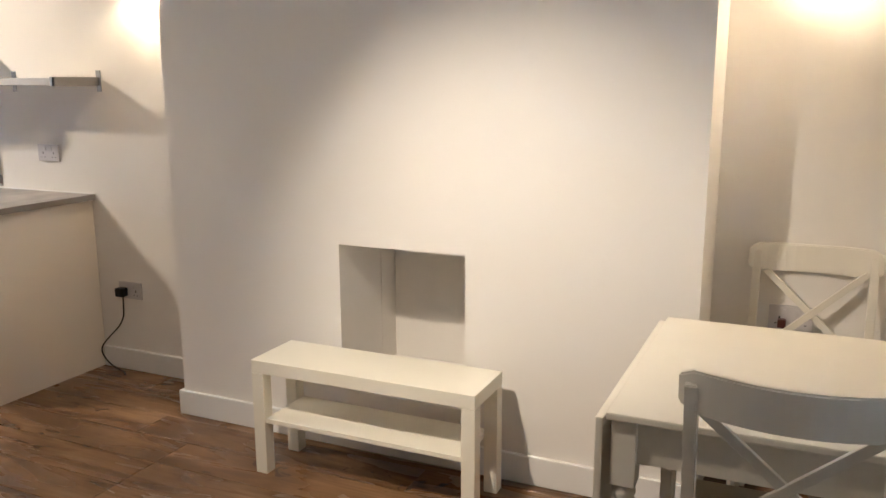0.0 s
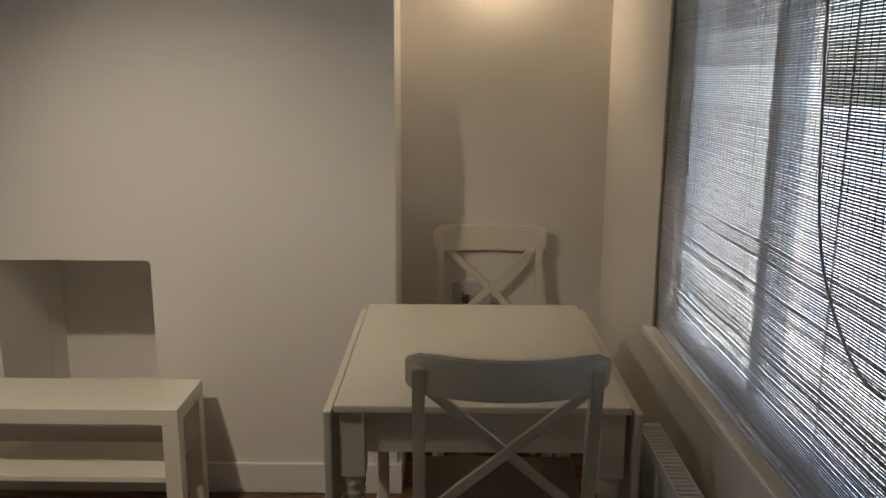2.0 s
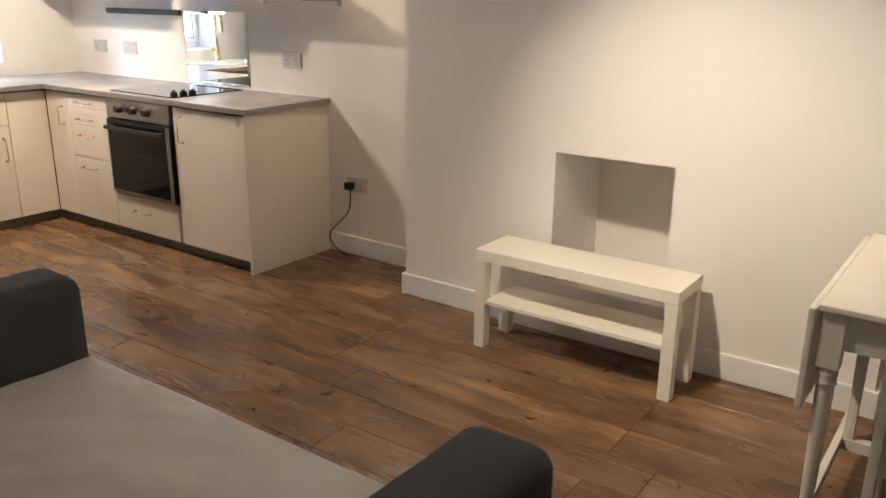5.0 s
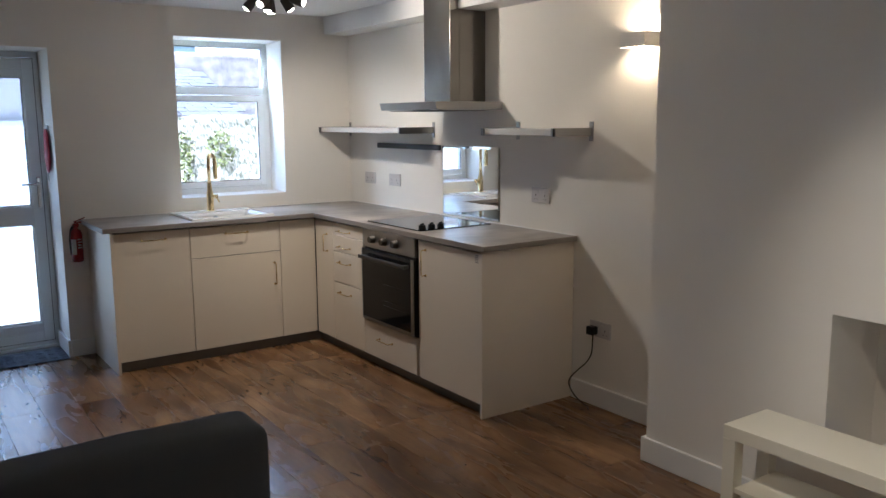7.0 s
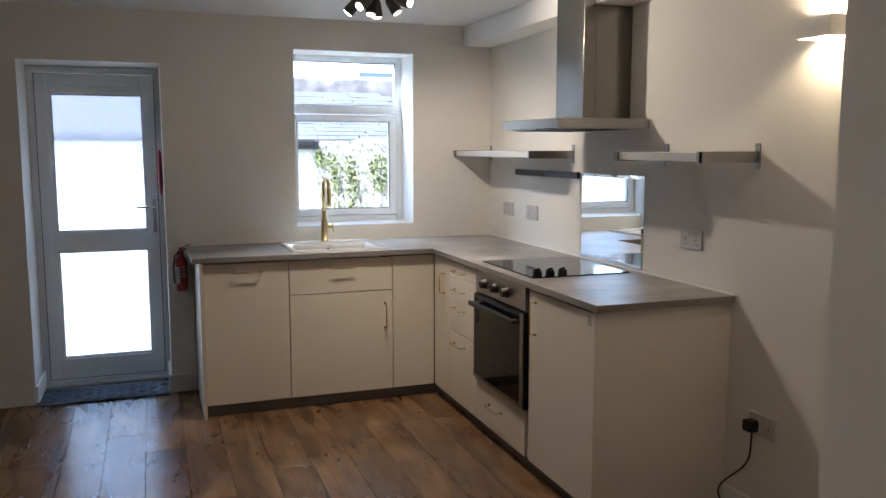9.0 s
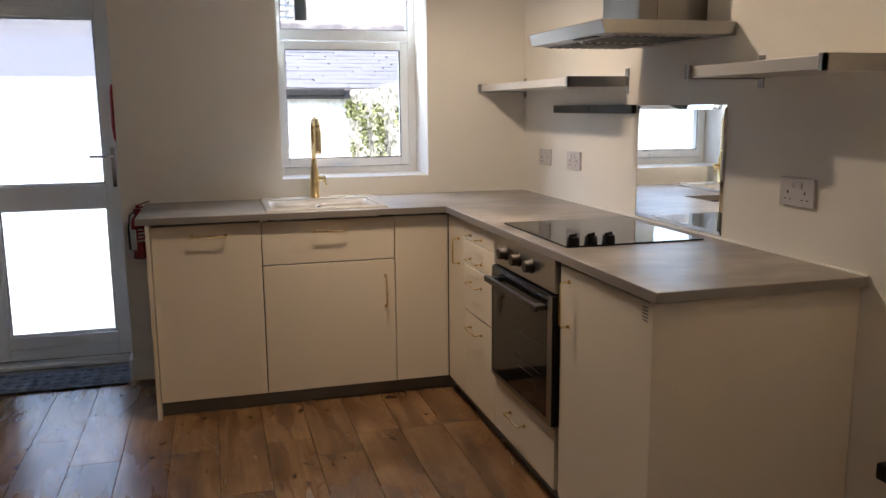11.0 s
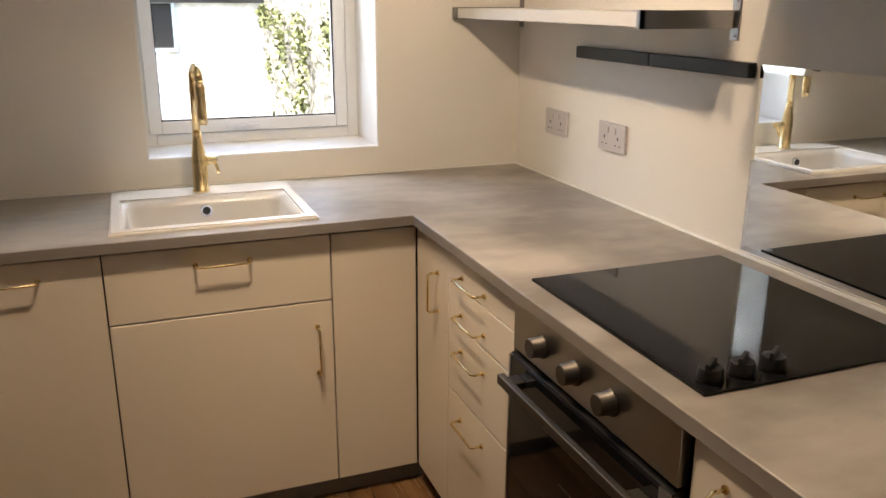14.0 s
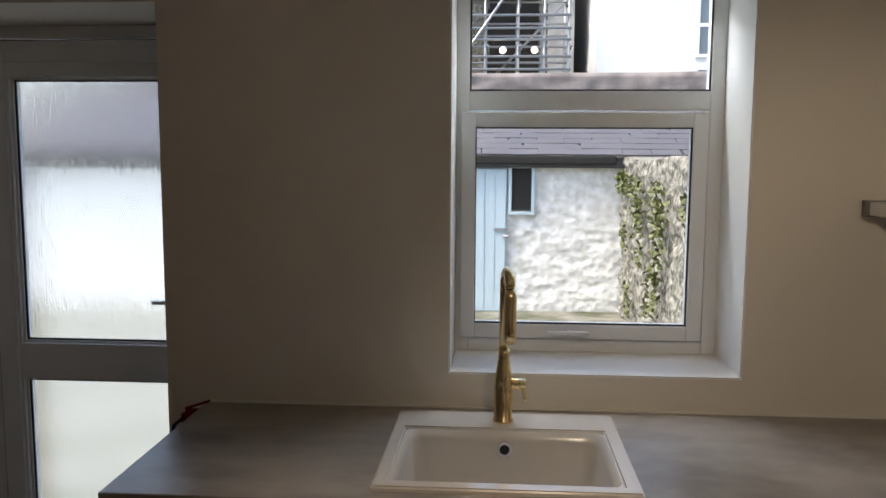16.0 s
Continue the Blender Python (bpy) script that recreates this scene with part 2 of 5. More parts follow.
M_STEELH = mat("brushed_steel_trim", 0.3, 1.0, (0.33, 0.32, 0.31), scale=4, vary=0.05, grain=60, bump=0.05)
M_BGLASS = mat("black_glass", 0.04, colour=(0.007, 0.007, 0.008), scale=3, vary=0.02, bump=0.0, spec=0.27)
M_BLACK = mat("black_plastic", 0.42, colour=(0.010, 0.010, 0.011), scale=8, vary=0.08, bump=0.04, spec=0.25)
M_SINK = mat("white_ceramic", 0.12, colour=(0.66, 0.635, 0.605), scale=2, vary=0.01, bump=0.0)
M_CHROME = mat("chrome", 0.1, 1.0, (0.75, 0.75, 0.76), scale=10, vary=0.02, bump=0.0)
M_MIRROR = mat("mirror_silver", 0.012, 1.0, (0.9, 0.92, 0.91), scale=1, vary=0.003, bump=0.0)
M_UPVC = mat("white_upvc", 0.25, colour=(0.8, 0.82, 0.83), scale=3, vary=0.01, bump=0.01)
M_GASKET = mat("black_rubber_gasket", 0.6, colour=(0.02, 0.02, 0.022))
M_GLASS = glass("window_glass")
M_OBSC = glass("obscured_glass", 0.14, True)
M_SOCK = mat("white_socket_plastic", 0.3, colour=(0.54, 0.51, 0.51), scale=10, vary=0.01, bump=0.0)
M_HOLE = mat("socket_hole", 0.8, colour=(0.03, 0.03, 0.03))
M_LACK = mat("white_lacquer_foil", 0.3, colour=(0.80, 0.76, 0.64), scale=3, vary=0.012, bump=0.01)
M_SHELF = mat("pale_grey_shelf_foil", 0.35, colour=(0.6, 0.575, 0.545), scale=3, vary=0.02, bump=0.01)
M_PAINTW = mat("white_painted_wood", 0.38, colour=(0.69, 0.65, 0.56), scale=8, vary=0.025, grain=70, bump=0.1, stretch=(1, 1, 0.2))
M_SOFA = mat("charcoal_sofa_fabric", 0.95, colour=(0.05, 0.052, 0.055), scale=9, vary=0.12, grain=900, bump=0.7)
M_LINEN = mat("light_grey_cotton_cover", 0.95, colour=(0.47, 0.44, 0.42), scale=5, vary=0.07, grain=600, bump=0.6)
M_MAT = mat("blue_grey_doormat", 0.95, colour=(0.13, 0.15, 0.19), scale=18, vary=0.2, grain=500, bump=0.8)
M_RED = mat("red_extinguisher_paint", 0.25, colour=(0.22, 0.008, 0.012), scale=10, vary=0.04, bump=0.0)
M_REDCLOTH = mat("red_nylon", 0.7, colour=(0.36, 0.015, 0.035), scale=20, vary=0.15, bump=0.3)
M_REDBROWN = mat("red_brown_plastic", 0.4, colour=(0.07, 0.018, 0.012), scale=10, vary=0.06)
M_LABEL = mat("white_paper_label", 0.7, colour=(0.7, 0.7, 0.68), bump=0.0)
M_RAD = mat("white_radiator_enamel", 0.3, colour=(0.78, 0.78, 0.76), scale=3, vary=0.01, bump=0.0)
M_DARK = mat("dark_void", 0.9, colour=(0.015, 0.014, 0.013))
M_BLIND = woven("woven_paper_blind", (0.42, 0.39, 0.35))
M_CORD = mat("grey_cord", 0.8, colour=(0.5, 0.48, 0.46))
M_NICKEL = mat("dark_brushed_nickel", 0.48, 1.0, (0.10, 0.09, 0.078), scale=10, vary=0.05)
M_BULB = glow("lit_bulb", (1.0, 0.86, 0.66), 1.5)
M_LAMPW = mat("white_plaster_lamp", 0.6, colour=(0.75, 0.73, 0.7), bump=0.02)
M_RENDER = stone("whitewashed_stone", (0.80, 0.80, 0.78), (0.58, 0.58, 0.54), 9, 0.013)
M_STONE = stone("rough_grey_stone", (0.29, 0.275, 0.24), (0.09, 0.09, 0.065), 16, 0.013)
M_COPING = stone("weathered_coping", (0.27, 0.235, 0.22), (0.15, 0.13, 0.125), 3, 0.008)
M_PAVE = stone("pale_paving", (0.5, 0.5, 0.49), (0.36, 0.36, 0.35), 3, 0.004)
M_SLATE = mat("blue_grey_slate", 0.6, colour=(0.085, 0.082, 0.09), scale=2, vary=0.2, grain=60, bump=0.5)
M_LEAF = mat("ivy_leaf", 0.6, colour=(0.11, 0.125, 0.035), scale=9, vary=0.4)
M_GROUND = stone("yard_ground", (0.2, 0.19, 0.16), (0.08, 0.085, 0.05), 3, 0.03)
M_BLUE = mat("pale_blue_door_paint", 0.6, colour=(0.45, 0.56, 0.62), scale=5, vary=0.06, bump=0.2, stretch=(1, 1, 0.2))
M_HOUSE = mat("white_house_render", 0.85, colour=(0.8, 0.8, 0.79), scale=1, vary=0.03, bump=0.2)
M_HOUSEWIN = mat("house_window_glass", 0.1, colour=(0.16, 0.2, 0.23), scale=1, vary=0.1)
M_TUBE = mat("galvanised_tube", 0.45, 0.8, (0.42, 0.43, 0.44), scale=5, vary=0.1)
M_BOARD = mat("scaffold_board", 0.8, colour=(0.26, 0.2, 0.13), scale=5, vary=0.2)


# mesh helpers
def box(bm, x0, x1, y0, y1, z0, z1, bev=0.0, seg=2):
    tmp = bmesh.new()
    bmesh.ops.create_cube(tmp, size=1)
    for v in tmp.verts:
        v.co = Vector(((x0 + x1) / 2 + v.co.x * (x1 - x0), (y0 + y1) / 2 + v.co.y * (y1 - y0), (z0 + z1) / 2 + v.co.z * (z1 - z0)))
    if bev:
        bmesh.ops.bevel(tmp, geom=list(tmp.edges), offset=bev, segments=seg, affect="EDGES", profile=0.6)
    join(bm, tmp)
    return bm


def join(bm, tmp, m=None):
    bmesh.ops.recalc_face_normals(tmp, faces=list(tmp.faces))
    if m is not None:
        bmesh.ops.transform(tmp, matrix=m, verts=list(tmp.verts))
    me = bpy.data.meshes.new("tmp")
    tmp.to_mesh(me)
    tmp.free()
    bm.from_mesh(me)
    bpy.data.meshes.remove(me)


def beam(bm, a, b, w, h, bev=0.0, up=(0, 0, 1)):
    """A bar of section w by h from a to b; h is measured along up."""
    a, b = Vector(a), Vector(b)
    d = (b - a).normalized()
    side = d.cross(Vector(up)).normalized()
    top = side.cross(d)
    tmp = bmesh.new()
    box(tmp, -w / 2, w / 2, 0, (b - a).length, -h / 2, h / 2, bev)
    m = Matrix((side, d, top)).transposed().to_4x4()
    join(bm, tmp, Matrix.Translation(a) @ m)
    return bm


def lathe(bm, rings, at=(0, 0, 0), axis="z", seg=24):
    """A turned solid; rings are (radius, height)."""
    tmp = bmesh.new()
    loops = []
    for r, z in rings:
        loops.append([tmp.verts.new((r * math.cos(2 * math.pi * k / seg), r * math.sin(2 * math.pi * k / seg), z)) for k in range(seg)])
    for a, b in zip(loops, loops[1:]):
        for k in range(seg):
            f = tmp.faces.new((a[k], a[(k + 1) % seg], b[(k + 1) % seg], b[k]))
            f.smooth = True
    tmp.faces.new(loops[0][::-1])
    tmp.faces.new(loops[-1])
    turn = {"z": Matrix(), "x": pose(0, 0, 0, 0, 90, 0), "y": pose(0, 0, 0, -90, 0, 0)}[axis]
    join(bm, tmp, Matrix.Translation(at) @ turn)
    return bm


def tube(bm, points, r, seg=10):
    """A round bar along a line of points, the ends closed."""
    tmp = bmesh.new()
    pts = [Vector(p) for p in points]
    loops, side = [], None
    for i, p in enumerate(pts):
        d = (pts[min(i + 1, len(pts) - 1)] - pts[max(i - 1, 0)]).normalized()
        if side is None:
            side = d.cross(Vector((0, 0, 1)) if abs(d.z) < 0.9 else Vector((1, 0, 0))).normalized()
        side = (side - d * side.dot(d)).normalized()
        other = d.cross(side)
        rr = r[i] if isinstance(r, (list, tuple)) else r
        loops.append([tmp.verts.new(p + rr * (side * math.cos(2 * math.pi * k / seg) + other * math.sin(2 * math.pi * k / seg))) for k in range(seg)])
    for a, b in zip(loops, loops[1:]):
        for k in range(seg):
            f = tmp.faces.new((a[k], a[(k + 1) % seg], b[(k + 1) % seg], b[k]))
            f.smooth = True
    tmp.faces.new(loops[0][::-1])
    tmp.faces.new(loops[-1])
    join(bm, tmp)
    return bm


def sweep(bm, points, w, h, up=(0, 0, 1)):
    """A bar of rectangular section bent along points; h is measured along up."""
    tmp = bmesh.new()
    pts = [Vector(p) for p in points]
    loops = []
    for i, p in enumerate(pts):
        d = (pts[min(i + 1, len(pts) - 1)] - pts[max(i - 1, 0)]).normalized()
        side = d.cross(Vector(up)).normalized()
        top = side.cross(d)
        loops.append([tmp.verts.new(p + side * a * w / 2 + top * b * h / 2) for a, b in ((-1, -1), (1, -1), (1, 1), (-1, 1))])
    for a, b in zip(loops, loops[1:]):
        for k in range(4):
            tmp.faces.new((a[k], a[(k + 1) % 4], b[(k + 1) % 4], b[k]))
    tmp.faces.new(loops[0][::-1])
    tmp.faces.new(loops[-1])
    bmesh.ops.recalc_face_normals(tmp, faces=list(tmp.faces))
    bmesh.ops.bevel(tmp, geom=[e for e in tmp.edges if len(e.link_faces) == 2 and e.calc_face_angle() > 0.7], offset=0.003, segments=2, affect="EDGES")
    join(bm, tmp)
    return bm


def smooth(pts, n=4):
    """A soft curve through a few points."""
    p = [Vector(q) for q in [pts[0], *pts, pts[-1]]]
    out = []
    for a, b, c, d in zip(p, p[1:], p[2:], p[3:]):
        for k in range(n):
            u = k / n
            out.append(0.5 * (2 * b + (c - a) * u + (2 * a - 5 * b + 4 * c - d) * u * u + (3 * b - a - 3 * c + d) * u ** 3))
    return out + [p[-1]]


def part(name, bm, material, parent=None, label="", kind="", smooth=False):
    me = bpy.data.meshes.new(name)
    if smooth:
        for f in bm.faces:
            f.smooth = True
    bm.to_mesh(me)
    bm.free()
    me.materials.append(material)
    ob = new(name, me)
    ob.parent = parent
    return tagged(ob, label, kind=kind)


def block(name, dims, material, parent=None, bev=0.0, label="", seg=2):
    return part(name, box(bmesh.new(), *dims, bev, seg), material, parent, label)


def thing(name, at, label, category, group="", rz=0):
    ob = new(name)
    ob.matrix_world = pose(*at, 0, 0, rz)
    ob.empty_display_size = 0.1
    return tagged(ob, label, category, group)


def slab(name, boxes, material, label=""):
    bm = bmesh.new()
    for dims in boxes:
        box(bm, *dims)
    return part(name, bm, material, None, label, "structure")


# shell of the room
H = 2.31
slab("wall_north", [(-4.2, -2.90, 0, 0.5, 0, H), (-2.90, -2.135, 0, 0.5, 2.004, H), (-2.135, -2.02, 0, 0.5, 0, H), (-2.02, -1.343, 0, 0.36, 0, H),
                    (-1.343, -0.555, 0, 0.36, 0, 1.004), (-1.343, -0.555, 0, 0.36, 2.12, H), (-0.555, 0.36, 0, 0.36, 0, H)], M_WALL, "off-white painted plaster wall with window and door openings")
slab("wall_east", [(0, 0.36, -6.7, -4.727, 0, H), (0, 0.36, -4.19, 0, 0, H), (0, 0.36, -4.727, -4.19, 0.84, H), (0.13, 0.36, -4.727, -4.19, 0.24, 0.84), (0, 0.36, -4.727, -4.19, 0, 0.24)], M_WALL, "off-white painted plaster wall")
slab("wall_west", [(-4.4, -4.2, -6.7, 0.5, 0, H)], M_WALL, "off-white painted plaster wall")
slab("wall_south", [(-4.2, -2.06, -6.66, -6.31, 0, H), (-0.95, 0, -6.66, -6.31, 0, H), (-2.06, -0.95, -6.66, -6.31, 0, 0.80), (-2.06, -0.95, -6.66, -6.31, 2.1, H)], M_WALL, "off-white painted plaster wall with a wide window opening")
bm = bmesh.new()
ys, zs = (-5.555, -4.727, -4.19, -3.36), (0, 0.24, 0.84, H - 0.003)
co = {(y, z): bm.verts.new((-0.34, y, z)) for y in ys for z in zs}
faces = [bm.faces.new([co[ys[i], zs[k]], co[ys[i + 1], zs[k]], co[ys[i + 1], zs[k + 1]], co[ys[i], zs[k + 1]]]) for i in range(3) for k in range(3) if (i, k) != (1, 1)]
ext = bmesh.ops.extrude_face_region(bm, geom=faces)
bmesh.ops.translate(bm, vec=(0.337, 0, 0), verts=[v for v in ext["geom"] if isinstance(v, bmesh.types.BMVert)])
bmesh.ops.recalc_face_normals(bm, faces=list(bm.faces))
part("chimney_breast", bm, M_WALL, None, "painted chimney breast with a square open fireplace recess", "structure")
slab("hearth", [(-0.338, 0.129, -4.7265, -4.1905, 0.236, 0.244)], M_WALL, "off-white painted raised recess floor")
slab("ceiling", [(-4.4, 0.36, -6.7, 0.5, H, H + 0.15)], M_CEIL, "smooth white painted ceiling")
slab("ceiling_beam", [(-4.2, -0.003, -2.55, -2.335, 2.18, H - 0.003)], M_CEIL, "white boxed ceiling beam")
slab("ceiling_soffit", [(-0.205, -0.003, -2.332, -0.003, 2.18, H - 0.003)], M_CEIL, "white boxed pipe soffit along the wall")


def skirting(x0, x1, y0, y1):
    bm = bmesh.new()
    box(bm, x0, x1, y0, y1, 0, 0.112, 0.005, 2)
    return part("baseboard", bm, M_TRIM, None, "white gloss painted skirting board", "structure")


T = 0.018
skirting(-T, -0.001, -3.359, -2.53)
skirting(-0.34 - T, -0.341, -5.555 - T, -3.36 + T)
skirting(-0.34, -T - 0.001, -3.359, -3.36 + T)
skirting(-0.34, -T - 0.001, -5.555 - T, -5.556)
skirting(-T, -0.001, -6.309 + T, -5.556)
skirting(-4.199, -0.002, -6.309, -6.309 + T)
skirting(-2.134, -1.986, -T, -0.001)
skirting(-2.134 - T, -2.1355, -T, 0.358)
skirting(-2.899, -2.899 + T, -T, 0.358)
skirting(-4.199, -2.9, -T, -0.001)
skirting(-4.199, -4.199 + T, -6.29, -0.02)


# window of the kitchen
def frame_ring(bm, x0, x1, z0, z1, y0, y1, w, bev=0.004):
    box(bm, x0, x0 + w, y0, y1, z0, z1, bev)
    box(bm, x1 - w, x1, y0, y1, z0, z1, bev)
    box(bm, x0 + w, x1 - w, y0, y1, z0, z0 + w, bev)
    box(bm, x0 + w, x1 - w, y0, y1, z1 - w, z1, bev)
    return bm


win = tagged(new("window_1"), "white plastic casement window with clear glass above the sink", "window", kind="structure")
bm = frame_ring(bmesh.new(), -1.342, -0.556, 1.005, 2.119, 0.27, 0.335, 0.042)
box(bm, -1.30, -0.598, 0.27, 0.335, 1.735, 1.79, 0.003)
part("window_frame", bm, M_UPVC, win)
part("sash", frame_ring(bmesh.new(), -1.325, -0.603, 1.050, 1.728, 0.255, 0.315, 0.044), M_UPVC, win)
part("gasket", frame_ring(bmesh.new(), -1.284, -0.646, 1.093, 1.686, 0.262, 0.266, 0.006, 0), M_GASKET, win)
part("gasket", frame_ring(bmesh.new(), -1.3, -0.598, 1.79, 2.077, 0.275, 0.279, 0.005, 0), M_GASKET, win)
for z0, z1, x0, x1 in ((1.09, 1.69, -1.285, -0.645), (1.785, 2.08, -1.305, -0.595)):
    p = block("pane", (x0, x1, 0.288, 0.292, z0, z1), M_GLASS, win)
    p.visible_shadow = False
bm = bmesh.new()
box(bm, -1.0, -0.94, 0.236, 0.256, 1.062, 1.078, 0.003)
box(bm, -1.06, -0.935, 0.228, 0.238, 1.068, 1.078, 0.003)
part("window_handle", bm, M_UPVC, win)
block("window_sill", (-1.342, -0.556, 0.003, 0.269, 1.0045, 1.0085), M_TRIM, win)

for name, dims in (("reveal", (-1.3425, -1.3395, 0.004, 0.268, 1.0095, 2.1165)), ("reveal", (-0.5585, -0.5555, 0.004, 0.268, 1.0095, 2.1165)), ("reveal", (-1.339, -0.559, 0.004, 0.268, 2.1165, 2.1195))):
    block(name, dims, M_TRIM, win)

# back door
door = tagged(new("door_1"), "white plastic back door with two obscured glass panels", "door", kind="structure")
part("door_frame", frame_ring(bmesh.new(), -2.899, -2.136, 0.0, 2.003, 0.37, 0.44, 0.042), M_UPVC, door)
GX0, GX1, GZ = -2.776, -2.237, ((0.172, 0.862), (0.978, 1.842))
leaf = bmesh.new()
frame_ring(leaf, -2.855, -2.17, 0.045, 1.955, 0.36, 0.42, 0.067)
box(leaf, -2.788, -2.237, 0.36, 0.42, GZ[0][1], GZ[1][0], 0.003)
box(leaf, -2.788, -2.237, 0.36, 0.42, 0.112, GZ[0][0], 0.003)
box(leaf, -2.788, -2.237, 0.36, 0.42, GZ[1][1], 1.888, 0.003)
box(leaf, -2.788, GX0, 0.362, 0.418, GZ[0][0], GZ[0][1], 0.001)
box(leaf, -2.788, GX0, 0.362, 0.418, GZ[1][0], GZ[1][1], 0.001)
part("door_leaf", leaf, M_UPVC, door)
part("gasket", frame_ring(bmesh.new(), -2.8585, -2.1665, 0.0415, 1.9585, 0.366, 0.37, 0.0035, 0), M_GASKET, door)
for z0, z1 in GZ:
    part("bead", frame_ring(bmesh.new(), GX0, GX1, z0, z1, 0.372, 0.41, 0.009, 0.002), M_UPVC, door)
    part("gasket", frame_ring(bmesh.new(), GX0 + 0.009, GX1 - 0.009, z0 + 0.009, z1 - 0.009, 0.378, 0.384, 0.005, 0), M_GASKET, door)
    p = block("pane", (GX0 + 0.002, GX1 - 0.002, 0.386, 0.392, z0 + 0.002, z1 - 0.002), M_OBSC, door)
    p.visible_shadow = False
bm = bmesh.new()
box(bm, -2.206, -2.180, 0.352, 0.36, 0.965, 1.178, 0.004)
tube(bm, [(-2.193, 0.355, 1.132), (-2.193, 0.312, 1.132), (-2.204, 0.306, 1.132), (-2.305, 0.306, 1.13)], 0.008)
tube(bm, [(-2.193, 0.356, 1.03), (-2.193, 0.345, 1.03)], 0.009)
part("door_handle", bm, M_CHROME, door, "chrome lever handle")
block("threshold", (-2.899, -2.136, 0.0, 0.37, -0.02, 0.004), M_PLINTH, door)
bm = bmesh.new()
for x in (-2.70, -2.33):
    box(bm, x, x + 0.035, 0.361, 0.366, 0.0455, 0.05)
box(bm, -2.897, -2.138, 0.32, 0.37, 0.0045, 0.026, 0.004)
part("weather_bar", bm, M_UPVC, door)

# south window and its blind
win = tagged(new("window_2"), "white framed front window behind a woven blind", "window", kind="structure")
bm = frame_ring(bmesh.new(), -2.06, -0.95, 0.80, 2.1, -6.375, -6.325, 0.035)
box(bm, -1.53, -1.48, -6.375, -6.325, 0.835, 2.065, 0.003)
part("window_frame", bm, M_UPVC, win)
for x0, x1 in ((-2.025, -1.53), (-1.48, -0.985)):
    p = block("pane", (x0, x1, -6.352, -6.348, 0.835, 2.065), M_GLASS, win)
    p.visible_shadow = False
block("window_sill", (-2.12, -0.90, -6.325, -6.255, 0.775, 0.80), M_TRIM, win, 0.006)

blind = thing("roman_blind", (-1.5, -6.29, 0.8), "woven off-white slatted blind lowered over the front window", "blind")
bm = bmesh.new()
rng = random.Random(4)
z = 0.0
while z < 1.32:
    sag = 0.003 * math.sin(z * 7) + rng.uniform(-0.0005, 0.0005)
    hgt = rng.uniform(0.0033, 0.0040)
    n = 14
    xs = [-0.61 + 1.22 * k / n for k in range(n + 1)]
    for k in range(n):
        a, b = (0.0012 * math.sin(xs[j] * 17 + z * 9) * (1 - z / 1.4) for j in (k, k + 1))
        vs = [bm.verts.new((xs[k], sag - 0.0008, z + a)), bm.verts.new((xs[k + 1], sag - 0.0008, z + b)), bm.verts.new((xs[k + 1], sag, z + b + hgt)), bm.verts.new((xs[k], sag, z + a + hgt))]
        ws = [bm.verts.new(v.co + Vector((0, 0.0012, 0))) for v in vs]
        bm.faces.new(vs)
        bm.faces.new(ws[::-1])
        bm.faces.new((vs[0], ws[0], ws[1], vs[1]))
        bm.faces.new((vs[3], vs[2], ws[2], ws[3]))
    z += 0.0046
part("slats", bm, M_BLIND, blind, kind="stuff")
bm = bmesh.new()
for k in range(60):
    x = -0.6 + k * 0.0203
    box(bm, x, x + 0.0012, 0.0005, 0.0015, 0, 1.32)
part("warp_threads", bm, M_BLIND, blind, kind="stuff")
bm = bmesh.new()
for x in (-0.598, 0.598):
    block("edge_tape", (x - 0.012, x + 0.012, 0.002, 0.006, -0.01, 1.33), M_BLIND, blind)
bm = bmesh.new()
for x in (-0.35, 0.0, 0.35):
    part("lift_cord", tube(bmesh.new(), [(x, -0.004, 0), (x, -0.004, 1.33)], 0.0015, 6), M_CORD, blind)
block("bottom_rail", (-0.61, 0.61, -0.012, 0.012, -0.022, -0.002), M_PAINTW, blind, 0.003)
block("head_rail", (-0.62, 0.62, -0.015, 0.03, 1.32, 1.37), M_PAINTW, blind, 0.004)
bm = bmesh.new()
hang = [(-0.28, 0.03, 1.32), (-0.31, 0.03, 0.9), (-0.35, 0.035, 0.6), (-0.40, 0.04, 0.42), (-0.50, 0.045, 0.32), (-0.6, 0.05, 0.29), (-0.68, 0.05, 0.33), (-0.73, 0.045, 0.42), (-0.75, 0.03, 0.55), (-0.74, 0.012, 0.66)]
tube(bm, smooth(hang, 5), 0.0024, 7)
part("pull_cord", bm, M_CORD, blind, "looped grey pull cord")
for q in range(2):
    bm = bmesh.new()
    c = Vector((-0.72 - 0.02 * q, 0.02 + 0.008 * q, 0.46 - 0.03 * q))
    tube(bm, [c + Vector(((0.05 + 0.012 * q) * math.cos(t_ / 3.0), 0.004 * math.sin(t_), (0.17 - 0.02 * q) * math.sin(t_ / 3.0))) for t_ in range(0, 19)], 0.0013, 6)
    part("cord_coil", bm, M_CORD, blind, "thin coiled cord")
part("cord_hook", tube(bmesh.new(), [(-0.735, 0.004, 0.67), (-0.735, 0.03, 0.67)], 0.007, 8), M_UPVC, blind)

